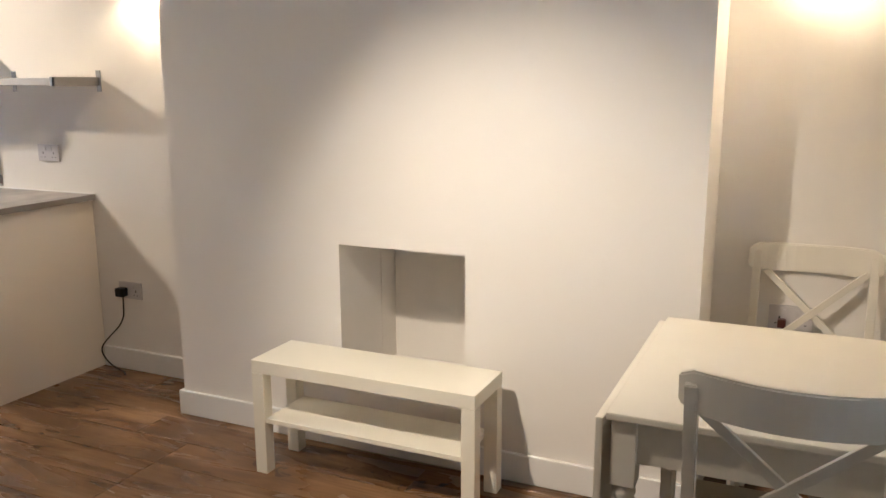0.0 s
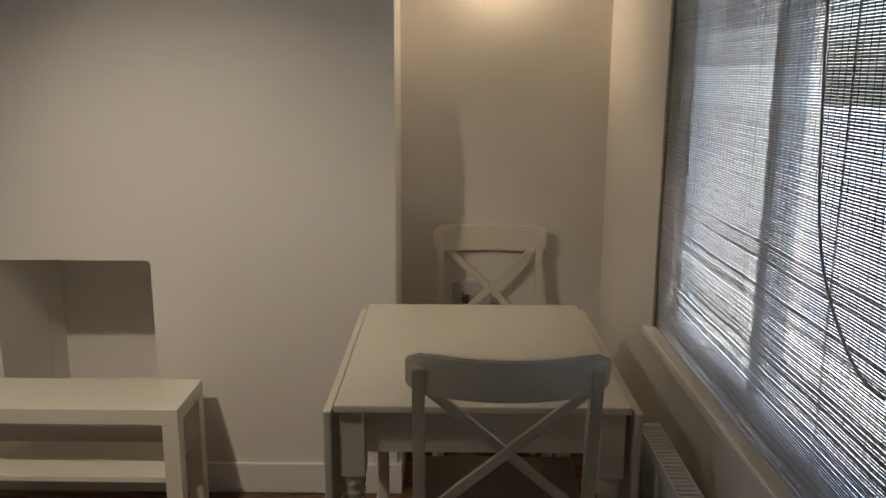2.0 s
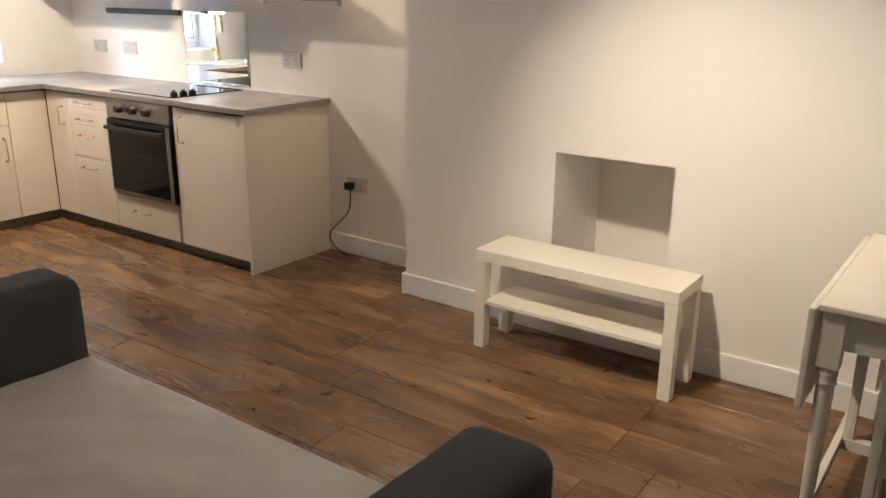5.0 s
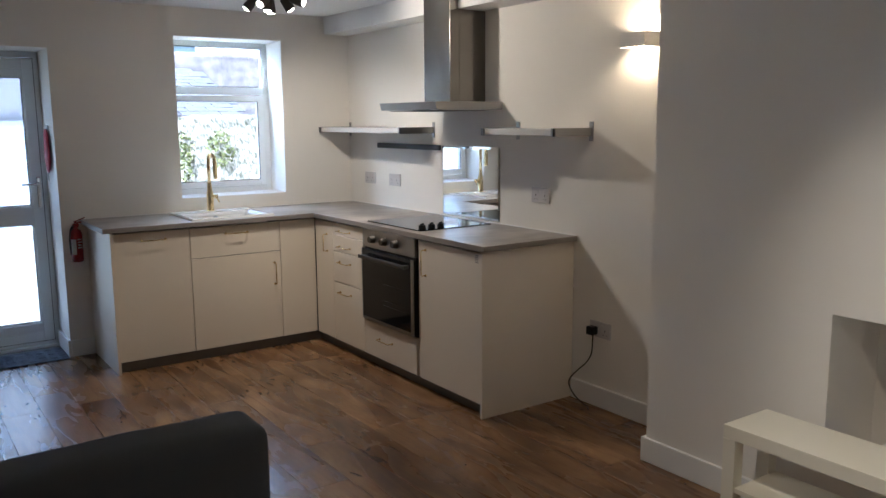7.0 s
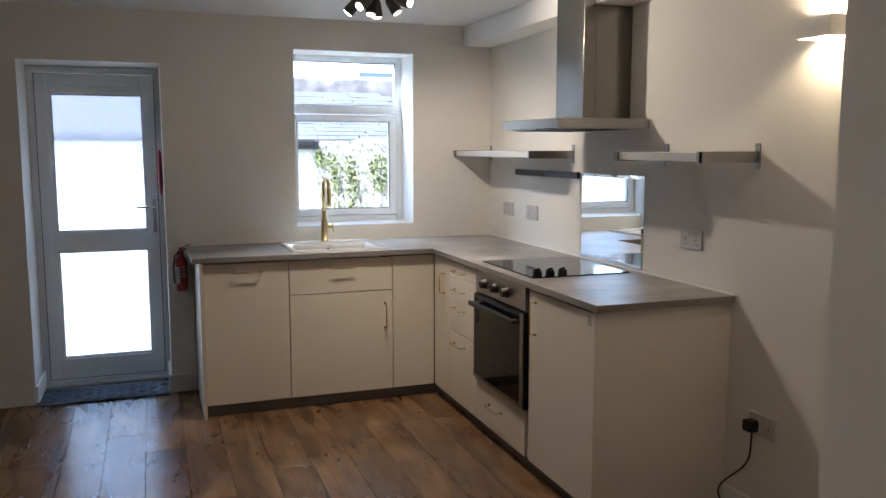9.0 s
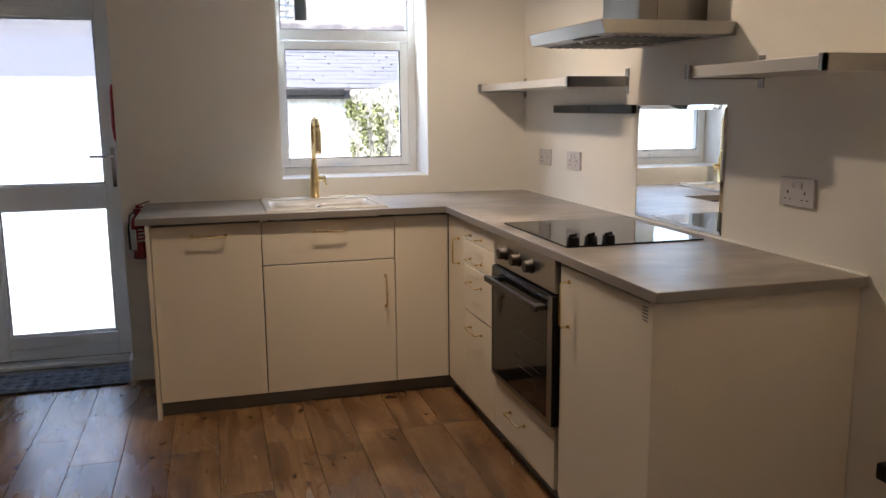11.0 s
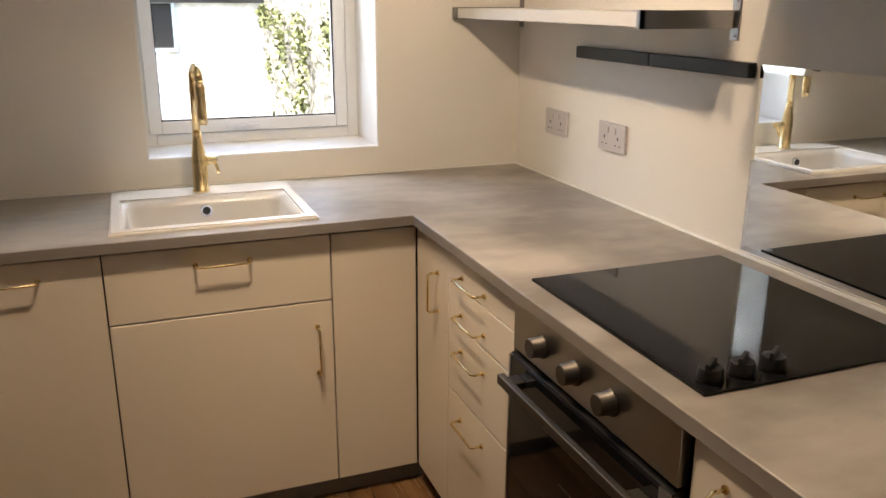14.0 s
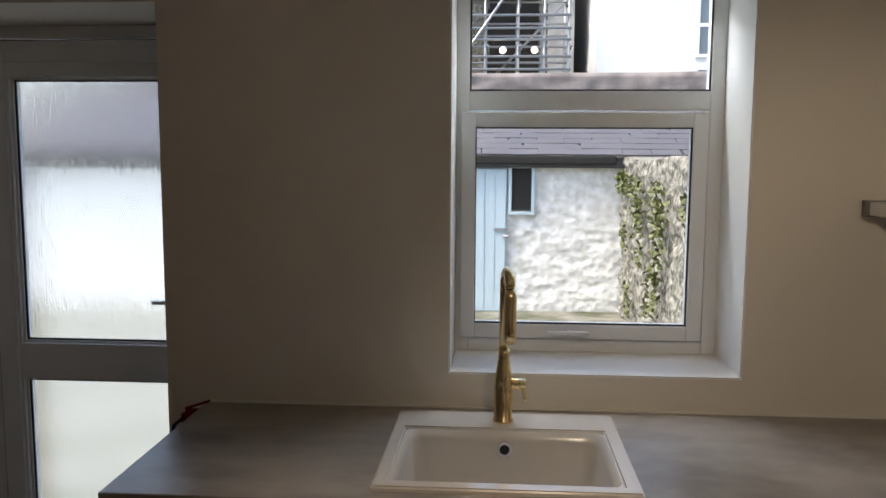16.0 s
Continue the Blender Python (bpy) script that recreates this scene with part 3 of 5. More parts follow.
# radiator
rad = thing("radiator", (-1.795, -6.224, 0.03), "white steel panel radiator below the front window", "radiator")
bm = bmesh.new()
for y, out in ((0.014, 1), (-0.016, -1)):
    bm = bmesh.new()
    prev = None
    for k in range(33):
        x = -0.65 + k * 0.040625
        for dx, dy in ((0, 0), (0.006, 0.005), (0.022, 0.005), (0.028, 0)):
            if x + dx > 0.651:
                continue
            col = [bm.verts.new((x + dx, y + out * (0.008 + dy * f), z)) for z, f in ((0.13, 0), (0.15, 1), (0.57, 1), (0.59, 0))]
            if prev:
                for a in range(3):
                    bm.faces.new((prev[a], prev[a + 1], col[a + 1], col[a]))
            prev = col
    box(bm, -0.65, 0.65, y - 0.006, y + 0.006, 0.13, 0.59, 0.002)
    part("panel", bm, M_RAD, rad)
bm = bmesh.new()
for k in range(75):
    x = -0.64 + k * 0.0172
    box(bm, x, x + 0.0085, -0.022, 0.022, 0.592, 0.597)
for y in (-0.026, 0.022):
    box(bm, -0.65, 0.65, y, y + 0.004, 0.57, 0.598)
box(bm, -0.03, 0.03, -0.022, 0.022, 0.592, 0.5975)
part("top_grille", bm, M_RAD, rad)
block("core", (-0.64, 0.64, -0.009, 0.007, 0.14, 0.55), M_DARK, rad)
for sx in (-1, 1):
    part("pipe", tube(bmesh.new(), [(sx * 0.69, 0, 0.025), (sx * 0.69, 0, 0.17), (sx * 0.64, 0, 0.17)], 0.008), M_CHROME, rad)
for x in (-0.66, 0.66):
    block("side_panel", (x - 0.006, x + 0.006, -0.026, 0.026, 0.14, 0.59), M_RAD, rad)


# kitchen cabinets
def handle(parent, p, along, length):
    """A slim bow handle centred at p, its bar on the side out, running along an axis."""
    out = Vector((0, -1, 0)) if along[1] == "n" else Vector((-1, 0, 0))
    run = {"x": Vector((1, 0, 0)), "y": Vector((0, 1, 0)), "z": Vector((0, 0, 1))}[along[0]]
    p = Vector(p)
    a, b = p - run * length / 2, p + run * length / 2
    bm = bmesh.new()
    r = 0.006
    tube(bm, [a, a + out * 0.026, a + out * 0.032 + run * r, b + out * 0.032 - run * r, b + out * 0.026, b], 0.0036, 10)
    for q in (a, b):
        tube(bm, [q, q + out * 0.004], 0.0075, 12)
    return part("handle", bm, M_GOLD, parent, "slim brass bow handle")


def front(name, unit, dims, at=None, along=None, length=0.145):
    d = block(name, dims, M_CAB, unit, 0.0015, seg=1)
    if at:
        handle(d, at, along, length)
    return d


YN, XE = -0.585, -0.603
# the bodies are coloured near black, so gaps between fronts look shaded
cab = thing("corner_base_cabinet", (0, 0, 0), "cream corner base cabinet with a plain filler panel under the worktop", "cabinet")
block("body", (-0.582, -0.02, -0.86, -0.02, 0.07, 0.878), M_GAPSHADE, cab)
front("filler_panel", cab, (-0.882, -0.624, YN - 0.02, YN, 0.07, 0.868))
block("body", (-0.883, -0.582, YN + 0.003, -0.02, 0.07, 0.878), M_GAPSHADE, cab)
front("door", cab, (XE - 0.019, XE, -0.868, -0.612, 0.07, 0.868), (XE - 0.019, -0.79, 0.722), "ze", 0.115)
cab = thing("sink_base_cabinet", (0, 0, 0), "cream base cabinet with a drawer and a door under the sink", "cabinet")
block("body", (-1.493, -0.887, YN + 0.003, -0.02, 0.07, 0.73), M_GAPSHADE, cab)
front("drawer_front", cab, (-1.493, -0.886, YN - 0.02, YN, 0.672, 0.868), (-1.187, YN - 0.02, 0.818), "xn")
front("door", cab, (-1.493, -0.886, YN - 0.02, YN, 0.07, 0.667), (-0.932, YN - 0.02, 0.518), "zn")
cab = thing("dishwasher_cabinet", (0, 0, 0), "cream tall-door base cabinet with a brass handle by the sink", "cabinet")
block("body", (-1.962, -1.497, YN + 0.003, -0.02, 0.07, 0.878), M_GAPSHADE, cab)
front("door", cab, (-1.963, -1.497, YN - 0.02, YN, 0.07, 0.868), (-1.72, YN - 0.02, 0.818), "xn")
block("end_panel", (-1.983, -1.966, -0.635, -0.002, 0.0, 0.878), M_CAB, cab, 0.001)
cab = thing("drawer_cabinet", (0, 0, 0), "cream base cabinet with four drawers and brass handles", "cabinet")
block("body", (XE + 0.003, -0.02, -1.27, -0.872, 0.07, 0.878), M_GAPSHADE, cab)
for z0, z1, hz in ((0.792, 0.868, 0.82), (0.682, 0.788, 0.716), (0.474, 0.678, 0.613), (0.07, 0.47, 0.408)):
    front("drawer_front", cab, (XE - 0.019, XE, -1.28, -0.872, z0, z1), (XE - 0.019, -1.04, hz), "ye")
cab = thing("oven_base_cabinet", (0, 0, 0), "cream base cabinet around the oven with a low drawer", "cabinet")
block("body", (XE + 0.003, -0.02, -1.925, -1.285, 0.07, 0.27), M_GAPSHADE, cab)
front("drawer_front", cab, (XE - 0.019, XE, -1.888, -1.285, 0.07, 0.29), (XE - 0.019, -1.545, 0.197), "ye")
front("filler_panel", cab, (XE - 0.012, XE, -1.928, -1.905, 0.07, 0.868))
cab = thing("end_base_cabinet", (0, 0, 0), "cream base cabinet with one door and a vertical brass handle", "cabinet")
block("body", (XE + 0.003, -0.02, -2.5, -1.94, 0.07, 0.878), M_GAPSHADE, cab)
d = front("door", cab, (XE - 0.021, XE - 0.002, -2.503, -1.932, 0.07, 0.868), (XE - 0.021, -1.995, 0.75), "ze")
bm = bmesh.new()
for k in range(5):
    box(bm, XE - 0.0216, XE - 0.0208, -2.478, -2.45, 0.815 + k * 0.009, 0.819 + k * 0.009)
part("vent_slots", bm, M_PLINTH, d)
block("end_panel", (-0.635, -0.002, -2.523, -2.507, 0.0, 0.878), M_CAB, cab, 0.001)
bm = bmesh.new()
box(bm, -1.965, -0.565, -0.57, -0.555, 0.0, 0.068)
box(bm, -0.58, -0.565, -2.505, -0.571, 0.0, 0.068)
tagged(part("plinth", bm, M_PLINTH), "grey plinth board under the cabinets", "plinth")

# worktop with cut-outs left open
SX0, SX1, SY0, SY1 = -1.46, -0.92, -0.565, -0.095
def plate(bm, xs, ys, keep, z0, z1):
    """A flat slab of grid cells that share their corners; keep(x, y) says which cells are filled."""
    top, low = {}, {}
    for i in range(len(xs)):
        for j in range(len(ys)):
            top[i, j], low[i, j] = bm.verts.new((xs[i], ys[j], z1)), bm.verts.new((xs[i], ys[j], z0))
    full = {(i, j) for i in range(len(xs) - 1) for j in range(len(ys) - 1) if keep((xs[i] + xs[i + 1]) / 2, (ys[j] + ys[j + 1]) / 2)}
    for i, j in full:
        c = [(i, j), (i + 1, j), (i + 1, j + 1), (i, j + 1)]
        bm.faces.new([top[k] for k in c])
        bm.faces.new([low[k] for k in c[::-1]])
        for a, b, near in ((c[0], c[1], (i, j - 1)), (c[1], c[2], (i + 1, j)), (c[2], c[3], (i, j + 1)), (c[3], c[0], (i - 1, j))):
            if near not in full:
                bm.faces.new((top[a], low[a], low[b], top[b]))
    bmesh.ops.delete(bm, geom=[v for v in bm.verts if not v.link_faces], context="VERTS")
    bmesh.ops.recalc_face_normals(bm, faces=list(bm.faces))
    return bm


bm = plate(bmesh.new(), [-2.02, SX0, SX1, -0.641, -0.002], [-2.546, -0.635, SY0, SY1, -0.002], lambda x, y: (y > -0.635 or x > -0.641) and not (SX0 < x < SX1 and SY0 < y < SY1), 0.8805, 0.91)
bmesh.ops.bevel(bm, geom=[e for e in bm.edges if len(e.link_faces) == 2 and e.calc_face_angle() > 0.6 and e.verts[0].co.z > 0.9 and e.verts[1].co.z > 0.9], offset=0.0015, segments=1, affect="EDGES")
worktop = thing("worktop", (0, 0, 0), "mottled grey concrete-effect laminate worktop on the base cabinets", "worktop")
part("surface", bm, M_TOP, worktop)
for dims in ((-2.02, -0.6425, -0.6365, -0.6352, 0.881, 0.9085), (-0.6425, -0.6412, -2.546, -0.6365, 0.881, 0.9085),
             (-0.641, -0.003, -2.5475, -2.5462, 0.881, 0.9085), (-2.0215, -2.0202, -0.635, -0.003, 0.881, 0.9085)):
    block("edge_strip", dims, M_TOPEDGE, worktop, 0, "slightly darker laminate edge")
bm = bmesh.new()
box(bm, -2.02, -0.003, -0.012, -0.0015, 0.91, 0.914)
box(bm, -0.012, -0.0015, -2.546, -0.013, 0.91, 0.914)
part("trim", bm, M_TRIM, None, "thin white sealant line behind the worktop", "structure")

# sink and tap
sink = thing("sink", (-1.189, -0.33, 0.91), "white inset ceramic sink with a chrome strainer", "sink")
bm = bmesh.new()
X, Y = 0.28, 0.256
ins = {"l": -0.247, "r": 0.243, "f": -0.218, "b": 0.125}
plate(bm, [-X, ins["l"], ins["r"], X], [-Y, ins["f"], ins["b"], Y], lambda x, y: not (ins["l"] < x < ins["r"] and ins["f"] < y < ins["b"]), 0.0, 0.012)
bmesh.ops.bevel(bm, geom=[e for e in bm.edges if len(e.link_faces) == 2 and e.calc_face_angle() > 0.6 and min(v.co.z for v in e.verts) > 0.01], offset=0.005, segments=3, affect="EDGES")
part("rim", bm, M_SINK, sink)
bm = bmesh.new()
tmp = bmesh.new()
rings = [(0.0, 0.006), (0.012, -0.02), (0.028, -0.14), (0.05, -0.165), (0.09, -0.17)]
loops = []
for off, zz in rings:
    pts = []
    x0, x1, y0, y1 = ins["l"] + off, ins["r"] - off, ins["f"] + off, ins["b"] - off
    r = 0.035
    for cx, cy, a0 in ((x1 - r, y1 - r, 0), (x0 + r, y1 - r, 90), (x0 + r, y0 + r, 180), (x1 - r, y0 + r, 270)):
        for k in range(6):
            a = radians(a0 + 18 * k)
            pts.append(tmp.verts.new((cx + r * math.cos(a), cy + r * math.sin(a), zz)))
    loops.append(pts)
for a, b in zip(loops, loops[1:]):
    for k in range(len(a)):
        f = tmp.faces.new((a[k], b[k], b[(k + 1) % len(a)], a[(k + 1) % len(a)]))
        f.smooth = True
tmp.faces.new(loops[-1])
outer = [loops[0]]
for off, zz in ((-0.006, 0.006), (-0.006, -0.15), (0.05, -0.178)):
    k = len(loops[0])
    ring = []
    for v in loops[0]:
        cx, cy = (ins["l"] + ins["r"]) / 2, (ins["f"] + ins["b"]) / 2
        hx, hy = (ins["r"] - ins["l"]) / 2, (ins["b"] - ins["f"]) / 2
        ring.append(tmp.verts.new((cx + (v.co.x - cx) * (hx - off) / hx, cy + (v.co.y - cy) * (hy - off) / hy, zz)))
    outer.append(ring)
for a, b in zip(outer, outer[1:]):
    for k in range(len(a)):
        tmp.faces.new((a[k], a[(k + 1) % len(a)], b[(k + 1) % len(a)], b[k]))
tmp.faces.new(outer[-1])
bmesh.ops.recalc_face_normals(tmp, faces=list(tmp.faces))
me = bpy.data.meshes.new("tmp")
tmp.to_mesh(me)
tmp.free()
bm.from_mesh(me)
part("basin", bm, M_SINK, sink)
bm = bmesh.new()
tube(bm, [(0.0, 0.118, -0.034), (0.0, 0.1, -0.034)], 0.018, 20)
of = part("overflow", bm, M_CHROME, sink, "chrome overflow ring")
part("overflow_hole", tube(bmesh.new(), [(0.0, 0.101, -0.034), (0.0, 0.0985, -0.034)], 0.012, 20), M_HOLE, of)
bm = bmesh.new()
lathe(bm, [(0.045, 0), (0.045, 0.004), (0.03, 0.005), (0.028, 0.001)], (0.0, -0.03, -0.1695))
part("strainer", bm, M_CHROME, sink, "round chrome strainer")

tap = thing("kitchen_tap", (-1.193, -0.145, 0.921), "tall polished brass kitchen mixer tap with a curved pull-out spout", "tap", rz=8)
bm = bmesh.new()
lathe(bm, [(0.027, 0), (0.027, 0.006), (0.0235, 0.008), (0.0235, 0.1), (0.022, 0.125), (0.017, 0.15), (0.0145, 0.17), (0.0145, 0.19)])
part("body", bm, M_GOLD, tap)
bm = bmesh.new()
pts = [(0, 0, 0.17), (0, 0, 0.34)] + [(0, -0.045 * (1 - math.cos(radians(a))), 0.35 + 0.045 * math.sin(radians(a))) for a in range(10, 171, 16)]
tube(bm, pts, 0.0125, 14)
part("spout", bm, M_GOLD, tap)
bm = bmesh.new()
tube(bm, [(0, -0.089, 0.356), (0, -0.092, 0.335), (0, -0.094, 0.25), (0, -0.095, 0.225)], [0.0125, 0.0155, 0.0155, 0.0135], 14)
part("spray_head", bm, M_GOLD, tap)
bm = bmesh.new()
tube(bm, [(0.015, 0, 0.098), (0.055, 0, 0.098)], 0.0145, 14)
tube(bm, [(0.045, 0, 0.098), (0.05, -0.01, 0.085), (0.052, -0.03, 0.06)], 0.005, 8)
part("lever", bm, M_GOLD, tap)

# hob
hob = thing("ceramic_hob", (-0.33, -1.58, 0.91), "black ceramic glass hob with three control knobs", "hob")
block("glass", (-0.255, 0.26, -0.3, 0.3, 0.0, 0.006), M_BGLASS, hob, 0.002)
for x in (-0.215, -0.15, -0.085):
    bm = bmesh.new()
    lathe(bm, [(0.022, 0.0), (0.022, 0.004), (0.02, 0.022), (0.019, 0.024)])
    box(bm, -0.021, 0.021, -0.004, 0.004, 0.02, 0.034, 0.002)
    k = part("knob", bm, M_BLACK, hob, "black plastic control knob")
    k.location = (x, -0.262, 0.006)
    k.rotation_euler = (0, 0, radians(35))

# oven
oven = thing("built_in_oven", (-0.622, -1.592, 0.30), "built-in electric oven with steel panel and dark glass door", "oven")
block("body", (0.012, 0.5, -0.295, 0.3, 0.0, 0.578), M_BLACK, oven)
p = block("control_panel", (-0.008, 0.012, -0.3, 0.3, 0.462, 0.575), M_STEELH, oven, 0.002)
for y in (0.165, 0.03, -0.1):
    bm = bmesh.new()
    lathe(bm, [(0.026, 0), (0.026, 0.004), (0.022, 0.006), (0.021, 0.03), (0.019, 0.032)], (0, 0, 0), "x")
    k = part("knob", bm, M_NICKEL, p, "round dark steel oven knob")
    k.rotation_euler = (0, 0, radians(180))
    k.location = (-0.008, y, 0.518)
dr = block("door", (-0.014, 0.012, -0.3, 0.3, 0.0, 0.452), M_BLACK, oven, 0.003)
block("window", (-0.018, -0.0145, -0.269, 0.289, 0.021, 0.447), M_BGLASS, dr, 0.001)
bm = bmesh.new()
for y, w in ((-0.284, 0.014), (0.294, 0.004)):
    box(bm, -0.0195, -0.0145, y - w, y + w, 0.004, 0.45)
box(bm, -0.019, -0.0145, -0.269, 0.289, 0.004, 0.02)
part("door_trim", bm, M_STEELH, dr)
bm = bmesh.new()
box(bm, -0.062, -0.045, -0.27, 0.27, 0.395, 0.418, 0.003)
for y in (-0.235, 0.235):
    box(bm, -0.046, -0.018, y - 0.02, y + 0.02, 0.398, 0.415, 0.002)
part("handle", bm, M_NICKEL, dr, "flat dark steel bar handle")
for z in (0.13, 0.16, 0.26):
    part("oven_rack", tube(bmesh.new(), [(-0.0192, -0.21, z), (-0.0192, 0.05, z)], 0.0009, 6), M_NICKEL, dr)

# cooker hood
hood = thing("cooker_hood", (0, -1.595, 1.595), "brushed steel chimney cooker hood above the hob", "cooker hood")
bm = bmesh.new()
tmp = bmesh.new()
box(tmp, -0.49, -0.002, -0.308, 0.302, 0.0, 0.045, 0.004)
for v in tmp.verts:
    if v.co.x < -0.4 and v.co.z < 0.02:
        v.co.x += 0.012
join(bm, tmp)
part("canopy", bm, M_STEELH, hood)
bm = bmesh.new()
box(bm, -0.265, -0.198, -0.14, 0.135, 0.045, 0.713, 0.002)
box(bm, -0.198, -0.003, -0.14, 0.135, 0.045, 0.583, 0.002)
part("chimney", bm, M_STEEL, hood)
bm = bmesh.new()
for y in (-0.15, 0.15):
    box(bm, -0.43, -0.09, y - 0.135, y + 0.135, -0.004, 0.001)
part("grease_filter", bm, M_STEELH, hood)
bm = bmesh.new()
for y in (-0.15, 0.15):
    for k in range(10):
        box(bm, -0.42 + 0.033 * k, -0.405 + 0.033 * k, y - 0.125, y + 0.125, -0.007, -0.004)
part("filter_ribs", bm, M_NICKEL, hood, kind="stuff")
bm = bmesh.new()
for x in (-0.455,):
    box(bm, x - 0.012, x + 0.012, -0.2, -0.05, -0.003, 0.001)
part("switch_strip", bm, M_BLACK, hood)


# wall shelves
def wall_shelf(y0, y1):
    s = thing("wall_shelf", (0, (y0 + y1) / 2, 1.47), "white shelf board on flat steel brackets", "shelf", "wall shelves")
    h = (y1 - y0) / 2
    block("board", (-0.262, -0.012, -h + 0.006, h - 0.006, -0.018, 0.016), M_SHELF, s, 0.002)
    for sy in (-1, 1):
        bm = bmesh.new()
        y = sy * (h - 0.002)
        box(bm, -0.275, -0.004, y - 0.003, y + 0.003, -0.022, 0.02)
        box(bm, -0.275, -0.262, y - 0.003 - (0.012 if sy > 0 else 0), y + 0.003 + (0.012 if sy < 0 else 0), -0.022, 0.02)
        box(bm, -0.006, -0.001, y - 0.014, y + 0.014, -0.05, 0.052, 0.001)
        for z in (-0.04, 0.042):
            lathe(bm, [(0.005, 0), (0.004, 0.003)], (-0.009, y, z), "x", 12)
        part("bracket", bm, M_STEELH, s, "brushed steel bracket")
    return s


wall_shelf(-1.175, -0.012)
wall_shelf(-2.64, -2.045)

rack = thing("knife_rack", (-0.002, -0.86, 1.355), "black magnetic knife rack in two joined bars", "knife rack")
block("bar", (-0.024, -0.001, -0.4, -0.002, -0.018, 0.018), M_BLACK, rack, 0.003)
block("bar", (-0.024, -0.001, 0.002, 0.4, -0.018, 0.018), M_BLACK, rack, 0.003)

mirror = thing("splashback_mirror", (-0.002, -1.577, 0.92), "frameless wall mirror standing on the worktop behind the hob", "mirror")
bm = bmesh.new()
tmp = bmesh.new()
o, i = (0.302, 0.0, 0.45), (0.287, 0.015, 0.435)
ov = [tmp.verts.new((-0.002, y, z)) for y, z in ((-o[0], o[1]), (o[0], o[1]), (o[0], o[2]), (-o[0], o[2]))]
iv = [tmp.verts.new((-0.005, y, z)) for y, z in ((-i[0], i[1]), (i[0], i[1]), (i[0], i[2]), (-i[0], i[2]))]
bv = [tmp.verts.new((0.001, v.co.y, v.co.z)) for v in ov]
for k in range(4):
    tmp.faces.new((ov[k], ov[(k + 1) % 4], iv[(k + 1) % 4], iv[k]))
    tmp.faces.new((bv[k], bv[(k + 1) % 4], ov[(k + 1) % 4], ov[k]))
tmp.faces.new(iv)
tmp.faces.new(bv[::-1])
join(bm, tmp)
part("mirror_glass", bm, M_MIRROR, mirror)


def socket(y, z, plug=False):
    s = thing("wall_socket", (-0.001, y, z), "white double wall socket" + (" with a black plug in it" if plug else " with switches"), "socket", "wall sockets")
    block("face_plate", (-0.01, 0, -0.0735, 0.0735, -0.043, 0.043), M_SOCK, s, 0.002)
    bm = bmesh.new()
    for c in (-0.037, 0.037):
        box(bm, -0.0105, -0.0095, c - 0.003, c + 0.003, -0.006, 0.004)
        for d in (-0.011, 0.011):
            box(bm, -0.0105, -0.0095, c + d - 0.004, c + d + 0.004, -0.024, -0.021)
    part("pin_holes", bm, M_HOLE, s, kind="stuff")
    for c in (-0.02, 0.02):
        block("switch", (-0.0135, -0.0098, c - 0.006, c + 0.006, 0.012, 0.03), M_SOCK, s, 0.001)
    return s


socket(-0.318, 1.109)
socket(-0.672, 1.110)
socket(-2.252, 1.110)
socket(-2.738, 0.426, True)
socket(-5.825, 0.645, True)
red_plug = thing("power_plug", (-0.012, -5.797, 0.628), "small red-brown mains plug in the alcove socket", "plug")
part("plug_body", box(bmesh.new(), -0.03, 0, -0.014, 0.014, -0.016, 0.016, 0.006), M_REDBROWN, red_plug)
plug = thing("power_plug", (-0.012, -2.703, 0.424), "black mains plug with a black cable down to the floor", "plug")
bm = bmesh.new()
box(bm, -0.045, 0, -0.024, 0.024, -0.026, 0.02, 0.008)
part("plug_body", bm, M_BLACK, plug)
bm = bmesh.new()
run = [(-0.018, -0.005, -0.02), (-0.02, -0.004, -0.07), (-0.022, 0.0, -0.13), (-0.026, 0.03, -0.185), (-0.034, 0.08, -0.235), (-0.046, 0.125, -0.285), (-0.05, 0.14, -0.32),
       (-0.05, 0.128, -0.352), (-0.055, 0.085, -0.385), (-0.062, 0.02, -0.405), (-0.075, -0.03, -0.408), (-0.1, -0.06, -0.408)]
tube(bm, smooth(run), 0.0036, 8)
part("cable", bm, M_BLACK, plug)


# lamps
def wall_light(y):
    s = thing("wall_light", (-0.001, y, 1.905), "white box wall light shining up and down", "wall light", "wall lights")
    bm = bmesh.new()
    box(bm, -0.112, -0.106, -0.075, 0.075, -0.034, 0.034)
    for sy in (-1, 1):
        box(bm, -0.106, -0.004, sy * 0.072 - 0.003, sy * 0.072 + 0.003, -0.034, 0.034)
    box(bm, -0.004, 0, -0.075, 0.075, -0.034, 0.034)
    part("shade", bm, M_LAMPW, s)
    return s


wall_light(-3.0)
wall_light(-5.91)


